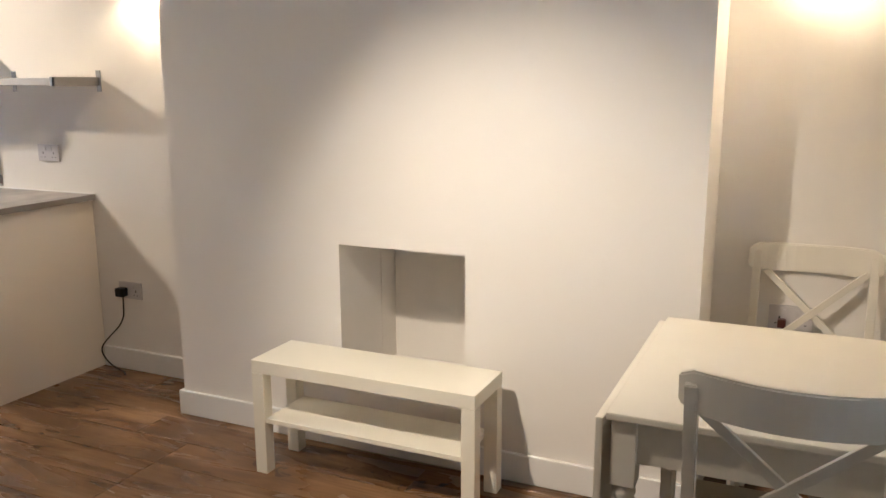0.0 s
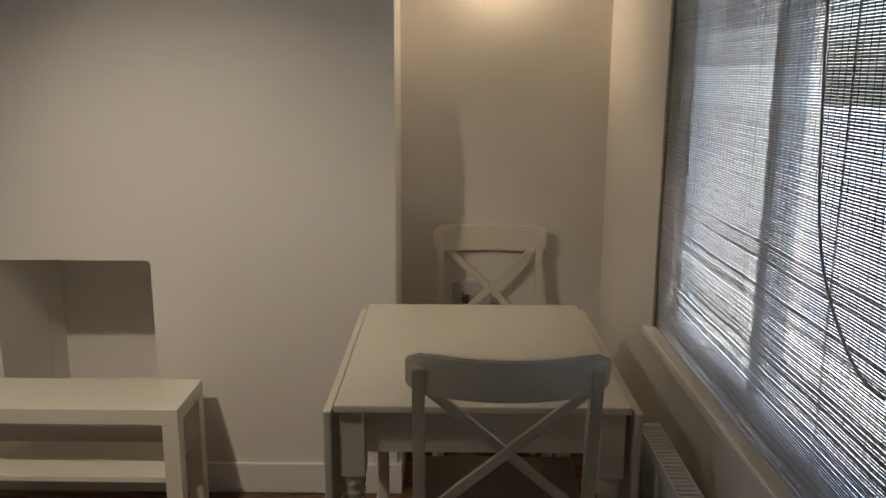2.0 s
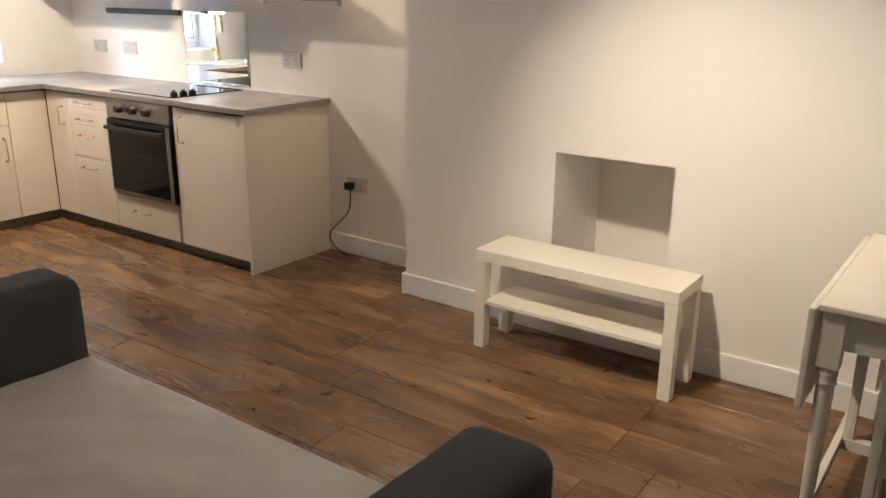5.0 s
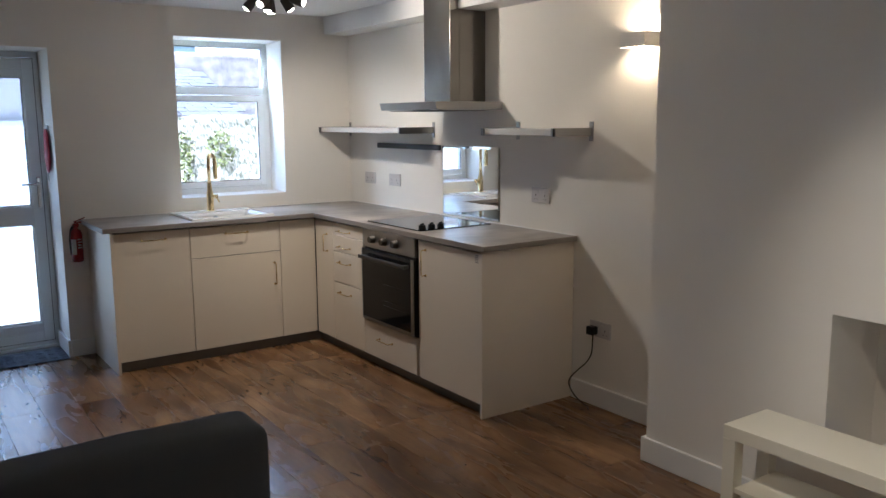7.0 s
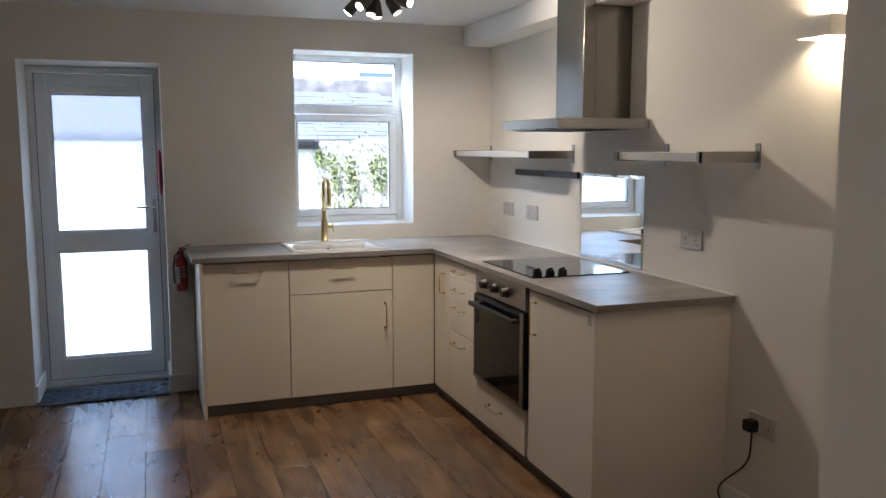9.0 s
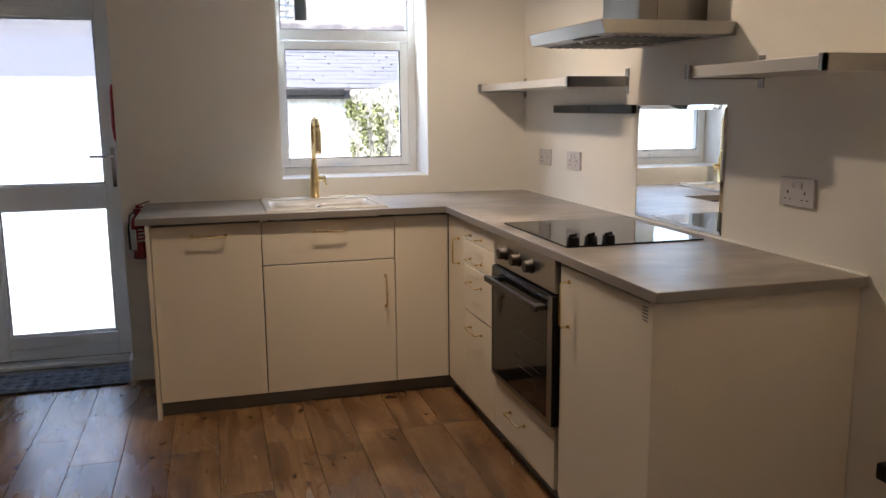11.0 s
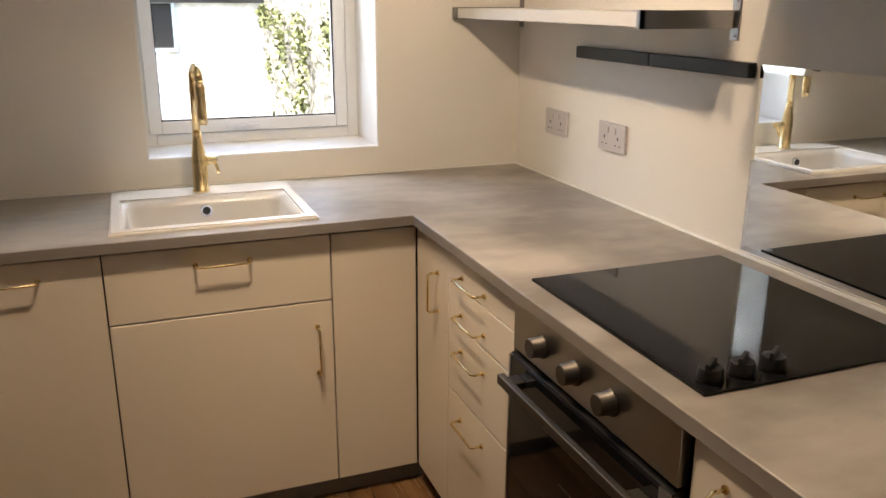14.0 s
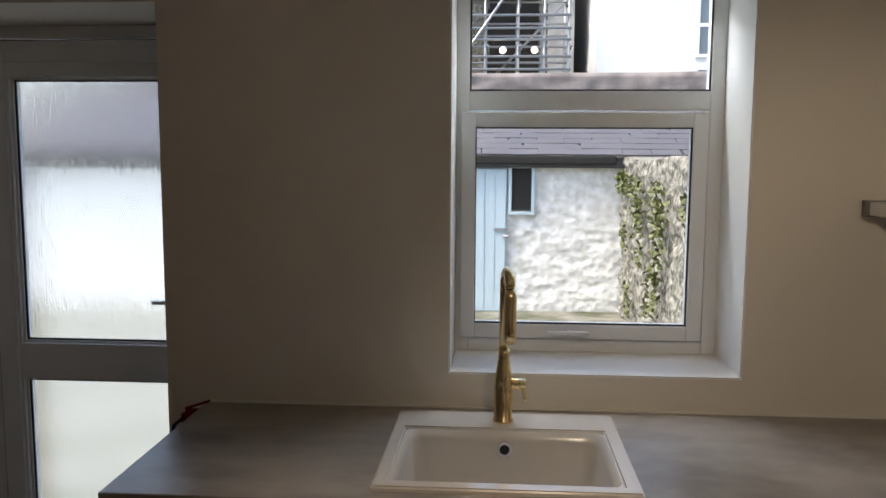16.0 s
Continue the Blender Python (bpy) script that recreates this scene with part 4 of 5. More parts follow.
def spot_cluster(x, y, turn, name_label):
    s = thing("ceiling_spotlight", (x, y, H), name_label, "ceiling light", "ceiling spotlights", turn)
    block("base_plate", (-0.06, 0.06, -0.115, 0.115, -0.024, -0.001), M_NICKEL, s, 0.004)
    back = Matrix.Rotation(radians(-turn), 3, "Z")
    aims = ((-0.045, 0.15, -0.55, 0.25, -0.7), (-0.045, -0.02, -0.66, -0.3, -0.55), (0.0, 0.05, -0.2, -0.15, -1.0), (0.045, 0.12, 0.1, 0.1, -1.0), (0.045, -0.05, 0.5, -0.25, -0.85), (0.045, -0.16, 0.6, -0.75, -0.3))
    for px, py, *aim in aims:
        aim = (back @ Vector(aim)).normalized()
        py *= 0.55
        top = Vector((px, py, -0.024))
        mid = top + Vector((0, 0, -0.062))
        away = mid + Vector((aim.x, aim.y, 0)) * 0.03
        sh = part("shade", tube(bmesh.new(), [away - aim * 0.035, away - aim * 0.028, away - aim * 0.01, away + aim * 0.03, away + aim * 0.062], [0.008, 0.016, 0.024, 0.028, 0.029], 18), M_NICKEL, s)
        part("bulb", tube(bmesh.new(), [away + aim * 0.0622, away + aim * 0.066, away + aim * 0.069], [0.022, 0.02, 0.012], 18), M_BULB, sh, "lit bulb")
        part("stem", tube(bmesh.new(), [top, mid, away - aim * 0.02], 0.005, 10), M_NICKEL, sh)
    return s


spot_cluster(-1.12, -1.18, 23, "dark nickel ceiling light with six lit heads over the kitchen")
spot_cluster(-1.84, -4.5, 0, "dark nickel ceiling light with six lit heads over the bench")
det = thing("smoke_alarm", (-1.555, -1.30, H), "small dark round ceiling sensor", "smoke alarm")
part("housing", lathe(bmesh.new(), [(0.05, 0.0), (0.05, -0.02), (0.035, -0.034)]), M_BLACK, det)

# fire extinguisher and the red pouch by the door
ext = thing("fire_extinguisher", (-2.058, -0.048, 0.64), "small red fire extinguisher hung on the wall beside the worktop", "fire extinguisher")
part("cylinder", lathe(bmesh.new(), [(0.03, 0.0), (0.036, 0.006), (0.036, 0.18), (0.028, 0.205), (0.013, 0.215), (0.013, 0.23)]), M_RED, ext)
bm = bmesh.new()
box(bm, -0.018, 0.018, -0.012, 0.012, 0.225, 0.25, 0.003)
box(bm, -0.008, 0.055, -0.006, 0.006, 0.252, 0.262, 0.002)
beam(bm, (-0.008, 0, 0.262), (0.06, 0, 0.285), 0.012, 0.006)
part("valve", bm, M_RED, ext, "red squeeze valve")
bm = bmesh.new()
def wrap(bm, a0, a1, z0, z1, rad_, n=8):
    """A curved patch round the cylinder."""
    pts = [(rad_ * math.cos(radians(a0 + (a1 - a0) * k / n)), rad_ * math.sin(radians(a0 + (a1 - a0) * k / n))) for k in range(n + 1)]
    lo, hi = [bm.verts.new((x, y, z0)) for x, y in pts], [bm.verts.new((x, y, z1)) for x, y in pts]
    for k in range(n):
        bm.faces.new((lo[k], lo[k + 1], hi[k + 1], hi[k]))


wrap(bm, 200, 255, 0.05, 0.15, 0.0366)
lab = part("label", bm, M_LABEL, ext, "white printed label")
bm = bmesh.new()
for k in range(7):
    wrap(bm, 206, 248 - (k % 3) * 9, 0.06 + k * 0.012, 0.064 + k * 0.012, 0.037)
for k in range(4):
    wrap(bm, 268, 320 - (k % 2) * 12, 0.09 + k * 0.018, 0.098 + k * 0.018, 0.037)
part("print", bm, M_CORD, lab, "small printed bars")
bm = bmesh.new()
tube(bm, [(-0.01, -0.01, 0.24), (-0.035, -0.02, 0.22), (-0.045, -0.02, 0.15), (-0.042, -0.02, 0.05)], 0.005, 8)
part("hose", bm, M_BLACK, ext)
bm = bmesh.new()
box(bm, -0.02, 0.02, 0.036, 0.047, 0.05, 0.23, 0.002)
part("wall_bracket", bm, M_BLACK, ext)
po = thing("red_pouch", (-2.137, 0.17, 1.22), "slim red fabric pouch clipped to the white door reveal", "fire blanket")
bm = bmesh.new()
tmp = bmesh.new()
tube(tmp, [(0, 0.01, 0.0), (-0.004, 0.0, 0.02), (-0.006, 0.0, 0.07), (-0.005, 0.0, 0.16), (-0.003, 0.0, 0.24), (0, 0.0, 0.275)], [0.022, 0.05, 0.068, 0.066, 0.055, 0.03], 20)
for v in tmp.verts:
    v.co.x = v.co.x * 0.22 - 0.016
join(bm, tmp)
part("fabric", bm, M_REDCLOTH, po)
bm = bmesh.new()
box(bm, -0.012, -0.001, -0.03, 0.03, 0.262, 0.30, 0.003)
part("clip", bm, M_UPVC, po, "white plastic clip")
part("pull_tab", box(bmesh.new(), -0.02, -0.014, 0.02, 0.045, -0.06, 0.01, 0.002), M_CORD, po, "grey pull tab")

# doormat
dm = thing("doormat", (-2.525, 0.085, 0.004), "blue-grey ribbed doormat inside the back door", "doormat")
bm = bmesh.new()
box(bm, -0.375, 0.368, -0.15, 0.16, 0.0, 0.008, 0.003)
part("backing", bm, M_MAT, dm)
bm = bmesh.new()
for a in range(12):
    for b in range(5):
        cx, cy = -0.34 + a * 0.062, -0.115 + b * 0.058
        for k in range(4):
            ang = (45 if (a + b) % 2 else -45)
            off = (k - 1.5) * 0.011
            c, s_ = math.cos(radians(ang)), math.sin(radians(ang))
            beam(bm, (cx - c * 0.02 - s_ * off, cy - s_ * 0.02 + c * off, 0.009), (cx + c * 0.02 - s_ * off, cy + s_ * 0.02 + c * off, 0.009), 0.005, 0.005)
part("ribs", bm, M_MAT, dm, kind="stuff")

# low bench
bench = thing("low_bench", (-0.55, -4.455, 0.0), "low white bench with one lower shelf before the fireplace recess", "bench")
block("tabletop", (-0.13, 0.13, -0.45, 0.45, 0.40, 0.45), M_LACK, bench, 0.002)
for sx in (-1, 1):
    for sy in (-1, 1):
        block("leg", (sx * 0.105 - 0.025, sx * 0.105 + 0.025, sy * 0.425 - 0.025, sy * 0.425 + 0.025, 0.0, 0.399), M_LACK, bench, 0.0015)
block("shelf", (-0.125, 0.125, -0.399, 0.399, 0.205, 0.223), M_LACK, bench, 0.0015)

# drop-leaf table
table = thing("drop_leaf_table", (-0.938, -5.81, 0.0), "white wooden drop-leaf table with turned legs and leaves down", "table")
TX, TY = 0.407, 0.326
block("tabletop", (-TX, TX, -TY, TY, 0.732, 0.75), M_PAINTW, table, 0.004)
for sy in (-1, 1):
    a, b = sorted((sy * (TY + 0.006), sy * (TY + 0.024)))
    block("drop_leaf", (-TX, TX, a, b, 0.45, 0.736), M_PAINTW, table, 0.004)
bm = bmesh.new()
box(bm, -0.36, 0.36, -0.296, -0.276, 0.63, 0.731)
box(bm, -0.36, 0.36, 0.276, 0.296, 0.63, 0.731)
box(bm, -0.38, -0.36, -0.276, 0.276, 0.63, 0.731)
box(bm, 0.36, 0.38, -0.276, 0.276, 0.63, 0.731)
part("apron", bm, M_PAINTW, table)
for sx in (-1, 1):
    for sy in (-1, 1):
        bm = bmesh.new()
        x, y = sx * 0.367, sy * 0.288
        box(bm, x - 0.028, x + 0.028, y - 0.028, y + 0.028, 0.575, 0.7315, 0.002)
        lathe(bm, [(0.013, 0.0), (0.015, 0.02), (0.017, 0.12), (0.0205, 0.35), (0.0235, 0.505), (0.022, 0.52), (0.0265, 0.527), (0.0265, 0.535), (0.022, 0.541), (0.0265, 0.55), (0.0265, 0.56), (0.022, 0.567), (0.023, 0.58)], (x, y, 0))
        part("leg", bm, M_PAINTW, table)
for sy in (-1, 1):
    part("stretcher", beam(bmesh.new(), (-0.367, sy * 0.288, 0.135), (0.367, sy * 0.288, 0.135), 0.022, 0.04, 0.002), M_PAINTW, table)
bm = bmesh.new()
beam(bm, (0.1, -0.288, 0.13), (0.1, 0.288, 0.13), 0.035, 0.04, 0.002)
part("cross_rail", bm, M_PAINTW, table)
for sy in (-1, 1):
    bm = bmesh.new()
    beam(bm, (0.1, sy * 0.261, 0.14), (0.1, sy * 0.261, 0.63), 0.03, 0.03, 0.002, up=(1, 0, 0))
    part("gate_post", bm, M_PAINTW, table)


# cross-back chairs; a chair's back is at its -x side, it faces +x
def cross_back_chair():
    c = thing("dining_chair", (0, 0, 0), "white painted dining chair with a crossed back rest", "chair", "chairs at the drop-leaf table")
    bm = bmesh.new()
    tmp = bmesh.new()
    box(tmp, 0.0, 0.42, -0.195, 0.195, 0.43, 0.452, 0.006)
    for v in tmp.verts:
        v.co.y *= 1.0 + 0.09 * (v.co.x / 0.42)
    join(bm, tmp)
    part("seat", bm, M_PAINTW, c)
    bm = bmesh.new()
    for y in (-0.17, 0.17):
        box(bm, 0.03, 0.37, y - 0.01, y + 0.01, 0.365, 0.429)
    box(bm, 0.365, 0.385, -0.17, 0.17, 0.365, 0.429)
    part("seat_frame", bm, M_PAINTW, c)
    part("back_rail", box(bmesh.new(), 0.0, 0.02, -0.165, 0.165, 0.35, 0.429, 0.002), M_PAINTW, c)
    for y in (-0.182, 0.182):
        bm = bmesh.new()
        sweep(bm, [(-0.06, y, 0.0), (-0.035, y, 0.12), (-0.014, y, 0.25), (0.0, y, 0.36), (0.003, y, 0.46), (-0.006, y, 0.58), (-0.025, y, 0.72), (-0.055, y, 0.885)], 0.026, 0.036, up=(1, 0, 0))
        part("leg", bm, M_PAINTW, c, "curved rear leg rising into the back post")
        bm = bmesh.new()
        tube(bm, [(0.375, y * 1.02, 0.0), (0.372, y * 1.01, 0.2), (0.37, y, 0.43)], [0.014, 0.019, 0.021], 4)
        part("leg", bm, M_PAINTW, c, "tapered front leg")
    bm = bmesh.new()
    n = 14
    tmp = bmesh.new()
    rows = []
    for k in range(n + 1):
        u = -1 + 2 * k / n
        y = u * 0.209
        dip = -0.052 * (1 - u * u)
        lift = 0.012 * (1 - u * u) * -1
        end = 1 - 0.35 * max(0, abs(u) - 0.85) / 0.15
        half = 0.047 * end
        zc = 0.866 + lift * 0.3
        lean = -0.036
        th = 0.011
        rows.append([tmp.verts.new((lean + dip + sx * th - z * 0.15, y, zc + z)) for sx, z in ((-1, -half), (-1, half), (1, half), (1, -half))])
    for a, b in zip(rows, rows[1:]):
        for k in range(4):
            tmp.faces.new((a[k], a[(k + 1) % 4], b[(k + 1) % 4], b[k]))
    tmp.faces.new(rows[0])
    tmp.faces.new(rows[-1][::-1])
    bmesh.ops.recalc_face_normals(tmp, faces=list(tmp.faces))
    bmesh.ops.bevel(tmp, geom=[e for e in tmp.edges if len(e.link_faces) == 2 and e.calc_face_angle() > 0.6], offset=0.004, segments=2, affect="EDGES")
    join(bm, tmp)
    part("top_rail", bm, M_PAINTW, c, "wide curved top rail")
    bm = bmesh.new()
    pts = [(-0.002 - 0.028 * (1 - (k / 4) ** 2), 0.17 * k / 4, 0.515) for k in range(-4, 5)]
    sweep(bm, pts, 0.02, 0.034)
    part("lower_rail", bm, M_PAINTW, c)
    for s in (-1, 1):
        bm = bmesh.new()
        beam(bm, (-0.006 + 0.004 * s, -s * 0.165, 0.53), (-0.052 + 0.004 * s, s * 0.165, 0.83), 0.022, 0.013, 0.002, up=(1, 0, 0))
        part("cross_bar", bm, M_PAINTW, c)
    return c


chair = cross_back_chair()
chair.matrix_world = pose(-1.392, -5.855, 0, 0, 0, 0)
copy = copy_thing(chair, pose(-0.092, -5.885, 0, 0, 0, 180))
tagged(copy, "cream-white wooden dining chair with a crossed back by the alcove wall")
tagged(chair, "grey-white wooden dining chair with a crossed back, pushed under the table")


# sofa
def cushion(bm, x0, x1, y0, y1, z0, z1, r, puff=0.0, cuts=10):
    tmp = bmesh.new()
    box(tmp, x0, x1, y0, y1, z0, z1, r, 5)
    bmesh.ops.subdivide_edges(tmp, edges=[e for e in tmp.edges if e.calc_length() > 0.25], cuts=cuts, use_grid_fill=True)
    cx, cy = (x0 + x1) / 2, (y0 + y1) / 2
    for v in tmp.verts:
        u, w = (v.co.x - cx) / (x1 - x0) * 2, (v.co.y - cy) / (y1 - y0) * 2
        if v.co.z > (z0 + z1) / 2:
            v.co.z += puff * (1 - u * u) * (1 - w * w) + 0.006 * noise.noise(v.co * 6) + ((0.008 * noise.noise(Vector((v.co.x * 12 + v.co.y * 11, v.co.y * 3 - v.co.x * 2, 1.7))) + 0.004 * noise.noise(v.co * 17)) * (1 - u ** 4) * (1 - w ** 8) if puff > 0.02 else 0)
    join(bm, tmp)
    return bm


sofa = thing("two_seat_sofa", (-2.68, -4.325, 0.0), "charcoal fabric two-seat sofa with a loose light grey cotton seat cover", "sofa")
for sy in (-1, 1):
    a, b = sorted((sy * 0.90, sy * 0.69))
    part("armrest", cushion(bmesh.new(), -0.44, 0.44, a, b, 0.1, 0.685, 0.06, 0.01), M_SOFA, sofa, smooth=True)
part("frame", cushion(bmesh.new(), -0.42, 0.40, -0.69, 0.69, 0.1, 0.30, 0.03), M_SOFA, sofa, smooth=True)
part("seat_cushion", cushion(bmesh.new(), -0.25, 0.43, -0.685, 0.685, 0.29, 0.445, 0.04, 0.025, 46), M_LINEN, sofa, "light grey cotton cover", smooth=True)
part("backrest", cushion(bmesh.new(), -0.44, -0.24, -0.689, 0.689, 0.28, 0.655, 0.06, 0.006), M_LINEN, sofa, "light grey cotton cover", smooth=True)
for sx in (-1, 1):
    for sy in (-1, 1):
        bm = bmesh.new()
        lathe(bm, [(0.02, 0), (0.025, 0.102)], (sx * 0.38, sy * 0.8, 0))
        part("leg", bm, M_CHROME, sofa)

# the yard outside
ground = slab("ground", [(-40, 40, 0.36, 60, -0.25, -0.06), (-40, 40, -60, -6.7, -0.25, -0.06)], M_GROUND, "mossy paved yard ground")
shed = thing("outhouse", (0, 6.6, -0.06), "whitewashed stone outhouse with a slate roof and pale blue door", "outbuilding")
rng = random.Random(7)


def rough_wall(x0, x1, y0, y1, z0, z1, axis, amp, nu, nv):
    """A rubble wall: a box whose broad face is uneven."""
    bm = bmesh.new()
    grid = []
    for i in range(nu + 1):
        row = []
        for j in range(nv + 1):
            u, w = i / nu, j / nv
            run = u * max(x1 - x0, y1 - y0)
            d = amp * (noise.noise(Vector((run * 3.2, w * (z1 - z0) * 9, 3.1))) + 0.7 * noise.noise(Vector((run * 7, w * (z1 - z0) * 22, 1.2))))
            top = 0.0
            if j == nv:
                top = 0.035 * noise.noise(Vector((u * 9, 0.3, 0.7)))
            if axis == "y":
                row.append(bm.verts.new((x0 + (x1 - x0) * u, y0 + d, z0 + (z1 - z0) * w + top)))
            else:
                row.append(bm.verts.new((x0 + d, y0 + (y1 - y0) * u, z0 + (z1 - z0) * w + top)))
        grid.append(row)
    for i in range(nu):
        for j in range(nv):
            f = bm.faces.new((grid[i][j], grid[i + 1][j], grid[i + 1][j + 1], grid[i][j + 1]))
            f.smooth = True
    off = Vector((0, y1 - y0, 0)) if axis == "y" else Vector((x1 - x0, 0, 0))
    back = [bm.verts.new(row[nv].co + off) for row in grid]
    for i in range(nu):
        bm.faces.new((grid[i][nv], grid[i + 1][nv], back[i + 1], back[i]))
    box(bm, x0 + (0.1 if axis == "x" else 0), x1, y0 + (0.1 if axis == "y" else 0), y1, z0, z1 - 0.06)
    return bm


part("wall", rough_wall(-8.0, 0.3, 0.0, 0.35, 0.0, 1.6, "y", 0.014, 330, 70), M_RENDER, shed)
block("door", (-1.9, -1.12, -0.05, -0.01, 0.0, 1.54), M_BLUE, shed)
bm = bmesh.new()
for k in range(7):
    box(bm, -1.9 + k * 0.111, -1.797 + k * 0.111, -0.062, -0.05, 0.01, 1.53)
part("door_boards", bm, M_BLUE, shed)
bm = bmesh.new()
box(bm, -1.25, -1.1, -0.08, -0.062, 0.88, 0.91)
tube(bm, [(-1.16, -0.08, 0.82), (-1.08, -0.1, 0.82)], 0.012)
part("door_latch", bm, M_TUBE, shed)
w = block("window", (-1.07, -0.86, -0.045, -0.03, 1.1, 1.55), M_DARK, shed)
bm = frame_ring(bmesh.new(), -1.1, -0.82, 1.05, 1.58, -0.06, -0.02, 0.035)
part("window_frame", bm, M_BLUE, w)
bm = bmesh.new()
box(bm, -8.0, 0.02, -0.17, -0.04, 1.585, 1.68, 0.02)
part("gutter", bm, M_DARK, shed)
bm = bmesh.new()
rows, wsl = 13, 0.3
for r in range(rows):
    for k in range(32):
        x = -8.0 + k * wsl + (wsl / 2 if r % 2 else 0) + rng.uniform(-0.02, 0.02)
        y0, z0 = -0.16 + r * 0.165, 1.68 + r * 0.06
        tmp = bmesh.new()
        box(tmp, 0.003, wsl - 0.003, 0, 0.3, 0, 0.012)
        join(bm, tmp, Matrix.Translation((x, y0, z0 + rng.uniform(0, 0.006))) @ pose(0, 0, 0, 19, 0, rng.uniform(-0.8, 0.8)))
box(bm, -8.0, 1.7, -0.1, 2.0, 1.55, 1.66)
roof = part("roof", bm, M_SLATE, shed, kind="stuff")

side = thing("boundary_wall", (0.1, 0.4, -0.06), "rough lichen-covered stone boundary wall with ivy", "wall")
part("stone_face", rough_wall(0.0, 0.45, 0.0, 6.15, 0.0, 1.66, "x", 0.035, 260, 70), M_STONE, side)


def ivy(name, spots, label):
    v = thing(name, (0.1, 0.4, -0.06), label, "ivy")
    bm = bmesh.new()
    for cy, cz, ry, rz, count in spots:
        for _ in range(count):
            a, r = rng.uniform(0, 6.28), math.sqrt(rng.random())
            y, z = cy + ry * r * math.cos(a), cz + rz * r * math.sin(a)
            s = rng.uniform(0.015, 0.035)
            c = Vector((-0.05 - rng.random() * 0.05, y, z))
            q = Euler((rng.uniform(-1, 1), rng.uniform(-1, 1), rng.uniform(-1, 1))).to_matrix()
            pts = [(0, -1, 0), (0.2, -0.1, 0.9), (0, 1.1, 0.1), (0.2, 0, -0.8)]
            bm.faces.new([bm.verts.new(c + q @ (Vector(p) * s)) for p in pts])
    part("leaves", bm, M_LEAF, v, kind="stuff")


ivy("wall_ivy", [(5.7, 1.42, 0.35, 0.13, 170), (4.9, 1.3, 0.35, 0.22, 120), (4.7, 1.0, 0.22, 0.3, 90), (3.9, 1.3, 0.4, 0.18, 100), (3.8, 1.0, 0.2, 0.32, 130), (5.5, 0.9, 0.12, 0.15, 50), (4.0, 0.5, 0.3, 0.3, 120), (5.2, 0.3, 0.15, 0.2, 50), (2.6, 1.3, 0.4, 0.2, 200)], "patches of green ivy growing on the stone wall")

ret = thing("retaining_wall", (0, 9.6, -0.06), "old grey stone retaining wall behind the outhouse", "wall")
part("stone_face", rough_wall(-9.0, 9.0, 0.0, 0.5, 0.0, 2.85, "y", 0.03, 200, 40), M_COPING, ret)

house = thing("white_house", (3.6, 15.0, -0.06), "white rendered house with white framed windows and a slate roof", "house")
block("wall", (-2.85, 6.0, 0, 7, 0, 6.5), M_HOUSE, house)
for x, z in ((-0.3, 2.35), (-0.3, 3.75), (-0.3, 5.1), (3.0, 2.6), (3.0, 4.6)):
    w = block("window", (x - 0.5, x + 0.5, -0.03, 0.02, z, z + 1.1), M_HOUSEWIN, house)
    bm = frame_ring(bmesh.new(), x - 0.56, x + 0.56, z - 0.06, z + 1.16, -0.06, 0.0, 0.07)
    box(bm, x - 0.5, x + 0.5, -0.055, -0.031, z + 0.55, z + 0.62)
    part("frame", bm, M_UPVC, w)
bm = bmesh.new()
beam(bm, (1.6, -0.4, 6.4), (1.6, 3.6, 8.6), 9.2, 0.15)
beam(bm, (1.6, 7.4, 6.4), (1.6, 3.5, 8.6), 9.2, 0.15)
part("roof", bm, M_SLATE, house)

house = thing("grey_house", (-5.5, 16.5, -0.06), "old grey stone house under repair behind scaffolding", "house")
block("wall", (-5, 5.9, 0, 6, 0, 5.6), M_STONE, house)
for x in (-3.2, -0.2, 4.55):
    block("window", (x - 0.6, x + 0.6, -0.03, 0.02, 2.7, 5.2), M_DARK, house)
block("rendered_pier", (5.35, 5.93, -0.07, -0.002, 0, 5.55), M_PAVE, house)
bm = bmesh.new()
beam(bm, (0.4, -0.4, 5.5), (0.4, 3.1, 7.4), 11.2, 0.15)
beam(bm, (0.4, 6.4, 5.5), (0.4, 3.0, 7.4), 11.2, 0.15)
part("roof", bm, M_SLATE, house)
sc = thing("scaffolding", (-1.6, 14.4, -0.06), "galvanised tube scaffolding with timber boards on the old house", "scaffolding")
bm = bmesh.new()
for x in (-4.5, -3.0, -1.5, 0.1, 0.75, 1.27, 1.75):
    for y in (0, 1.1):
        tube(bm, [(x, y, 0), (x, y, 6.2)], 0.028, 8)
part("standards", bm, M_TUBE, sc)
bm = bmesh.new()
for z in (1.9, 2.8, 3.4, 3.65, 3.98, 4.2, 4.45, 4.9, 5.8):
    for y in (0, 1.1):
        tube(bm, [(-4.8, y - 0.05, z), (1.8, y - 0.05, z)], 0.026, 8)
for x in (-4.5, -3.0, -1.5, 0.1, 0.75, 1.27, 1.75):
    for z in (2.8, 3.9, 4.9):
        tube(bm, [(x + 0.05, -0.3, z - 0.06), (x + 0.05, 1.4, z - 0.06)], 0.026, 8)
tube(bm, [(-1.5, -0.08, 2.0), (0.9, -0.08, 5.4)], 0.026, 8)
tube(bm, [(0.1, 1.2, 3.2), (1.75, 1.2, 4.9)], 0.026, 8)
part("ledgers", bm, M_TUBE, sc)
bm = bmesh.new()
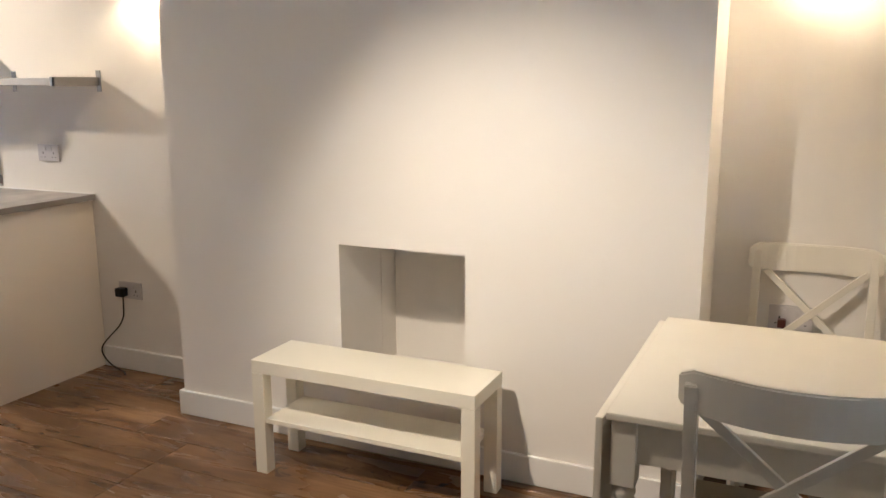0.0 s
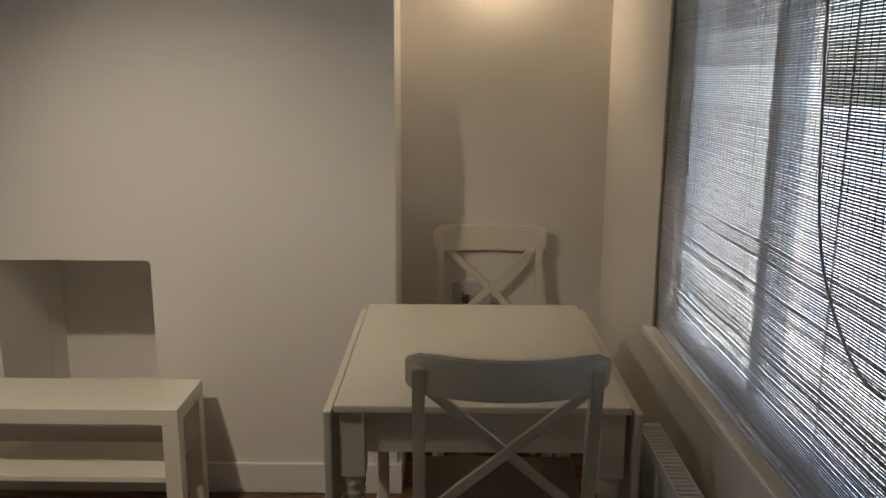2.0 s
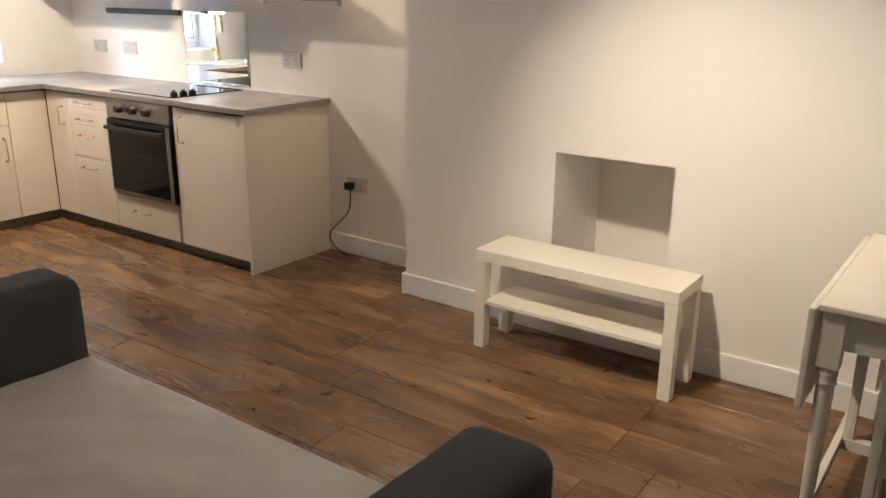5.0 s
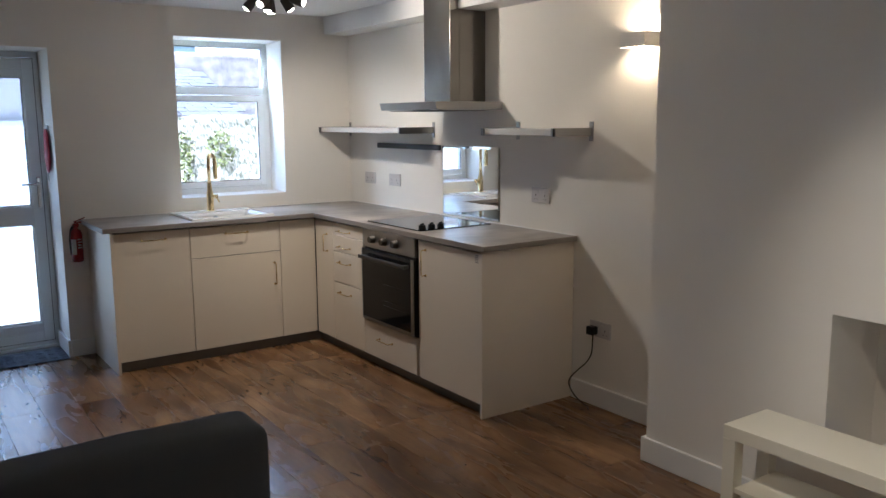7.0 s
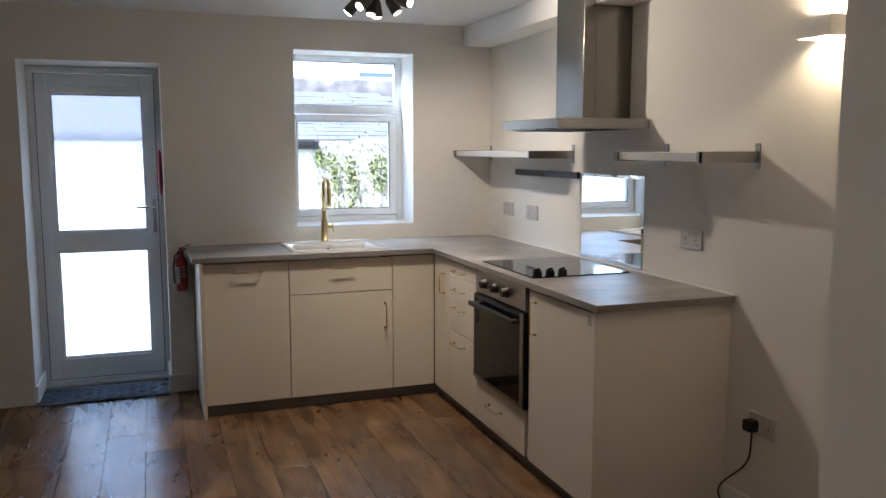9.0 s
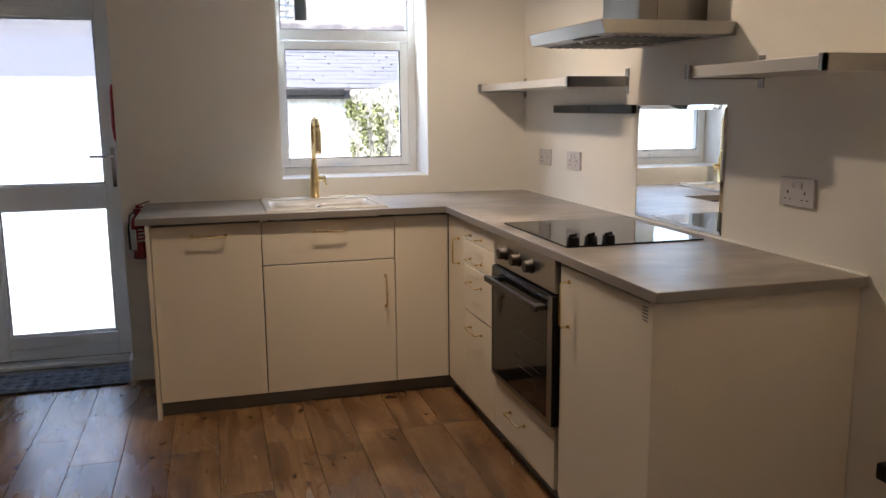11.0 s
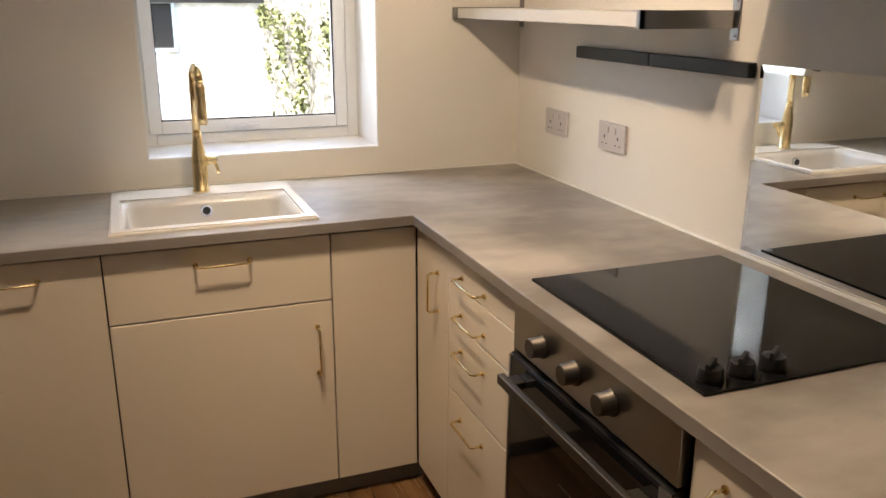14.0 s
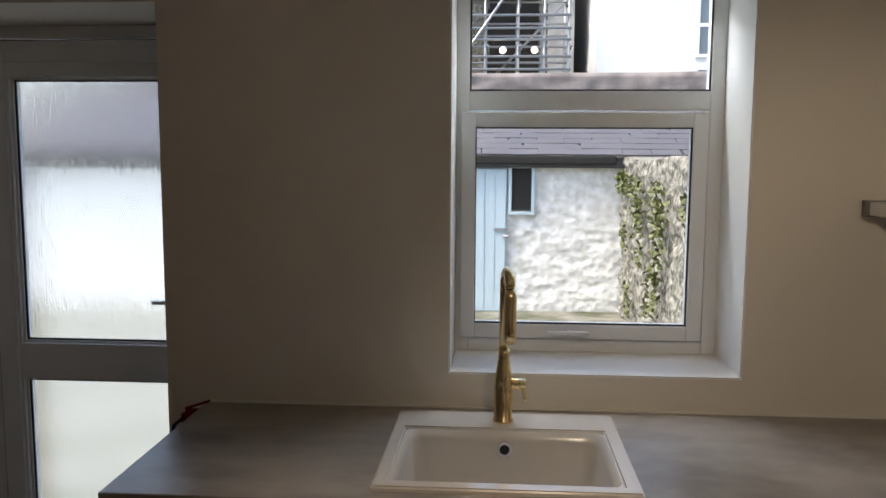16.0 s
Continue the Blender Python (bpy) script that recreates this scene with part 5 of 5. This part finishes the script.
for z in (2.86, 4.96):
    for k in range(5):
        box(bm, -4.7, 1.3, -0.05 + k * 0.235, 0.17 + k * 0.235, z, z + 0.04)
part("boards", bm, M_BOARD, sc)

for x, z in ((-1.15, 3.72), (-0.52, 3.72)):
    wl = thing("work_light", (x, 14.45, z), "small lit round work light hung on the scaffolding", "lamp", "work lights")
    part("globe", lathe(bmesh.new(), [(0.02, -0.06), (0.06, -0.03), (0.07, 0.0), (0.06, 0.04), (0.02, 0.07)], seg=12), M_BULB, wl)

# street side, seen only as light through the blind
house = thing("street_house", (-1, -45, -0.06), "plain rendered terrace across the street", "house")
block("wall", (-12, 12, -6, 0, 0, 6), M_HOUSE, house)
slab("pavement", [(-40, 40, -30.0, -6.71, -0.06, 0.0)], M_PAVE, "grey paving outside the front wall")

# floor boards
floor = slab("floor", [(-4.2, 0.0, -6.31, -0.0, -0.12, -0.011), (-2.9, -2.135, 0, 0.36, -0.12, -0.011)], M_GAP, "brown oak-effect laminate floor")
rng = random.Random(11)
boards = {}
GRID = -0.779
col = 0
x = GRID + 0.189 * 5
while x > -4.2:
    x0, x1 = max(x - 0.189, -4.199), min(x, -0.001)
    x -= 0.189
    if x1 - x0 < 0.01:
        continue
    y = -1.03 + (0.0, 0.47, 0.86, 0.22, 0.66)[col % 5] * 1.28 * (0 if col % 2 == 0 else 1) + 1.28
    col += 1
    top = 0.3 if x1 < -2.14 and x0 > -2.9 else -0.001
    while y > -6.31:
        y0, y1 = max(y - 1.28, -6.309), min(y, top)
        y -= 1.28
        if y1 - y0 < 0.02:
            continue
        key = (round(x1 - x0, 3), round(y1 - y0, 3))
        if key not in boards:
            w, ln = key
            bm = bmesh.new()
            box(bm, -w / 2 + 0.001, w / 2 - 0.001, -ln / 2 + 0.001, ln / 2 - 0.001, -0.0105, 0.0, 0.0006, 1)
            me = bpy.data.meshes.new("floorboard")
            bm.to_mesh(me)
            bm.free()
            me.materials.append(M_FLOOR)
            boards[key] = me
        ob = new("floorboard", boards[key])
        ob.location = ((x0 + x1) / 2, (y0 + y1) / 2, 0)
        ob.parent = floor
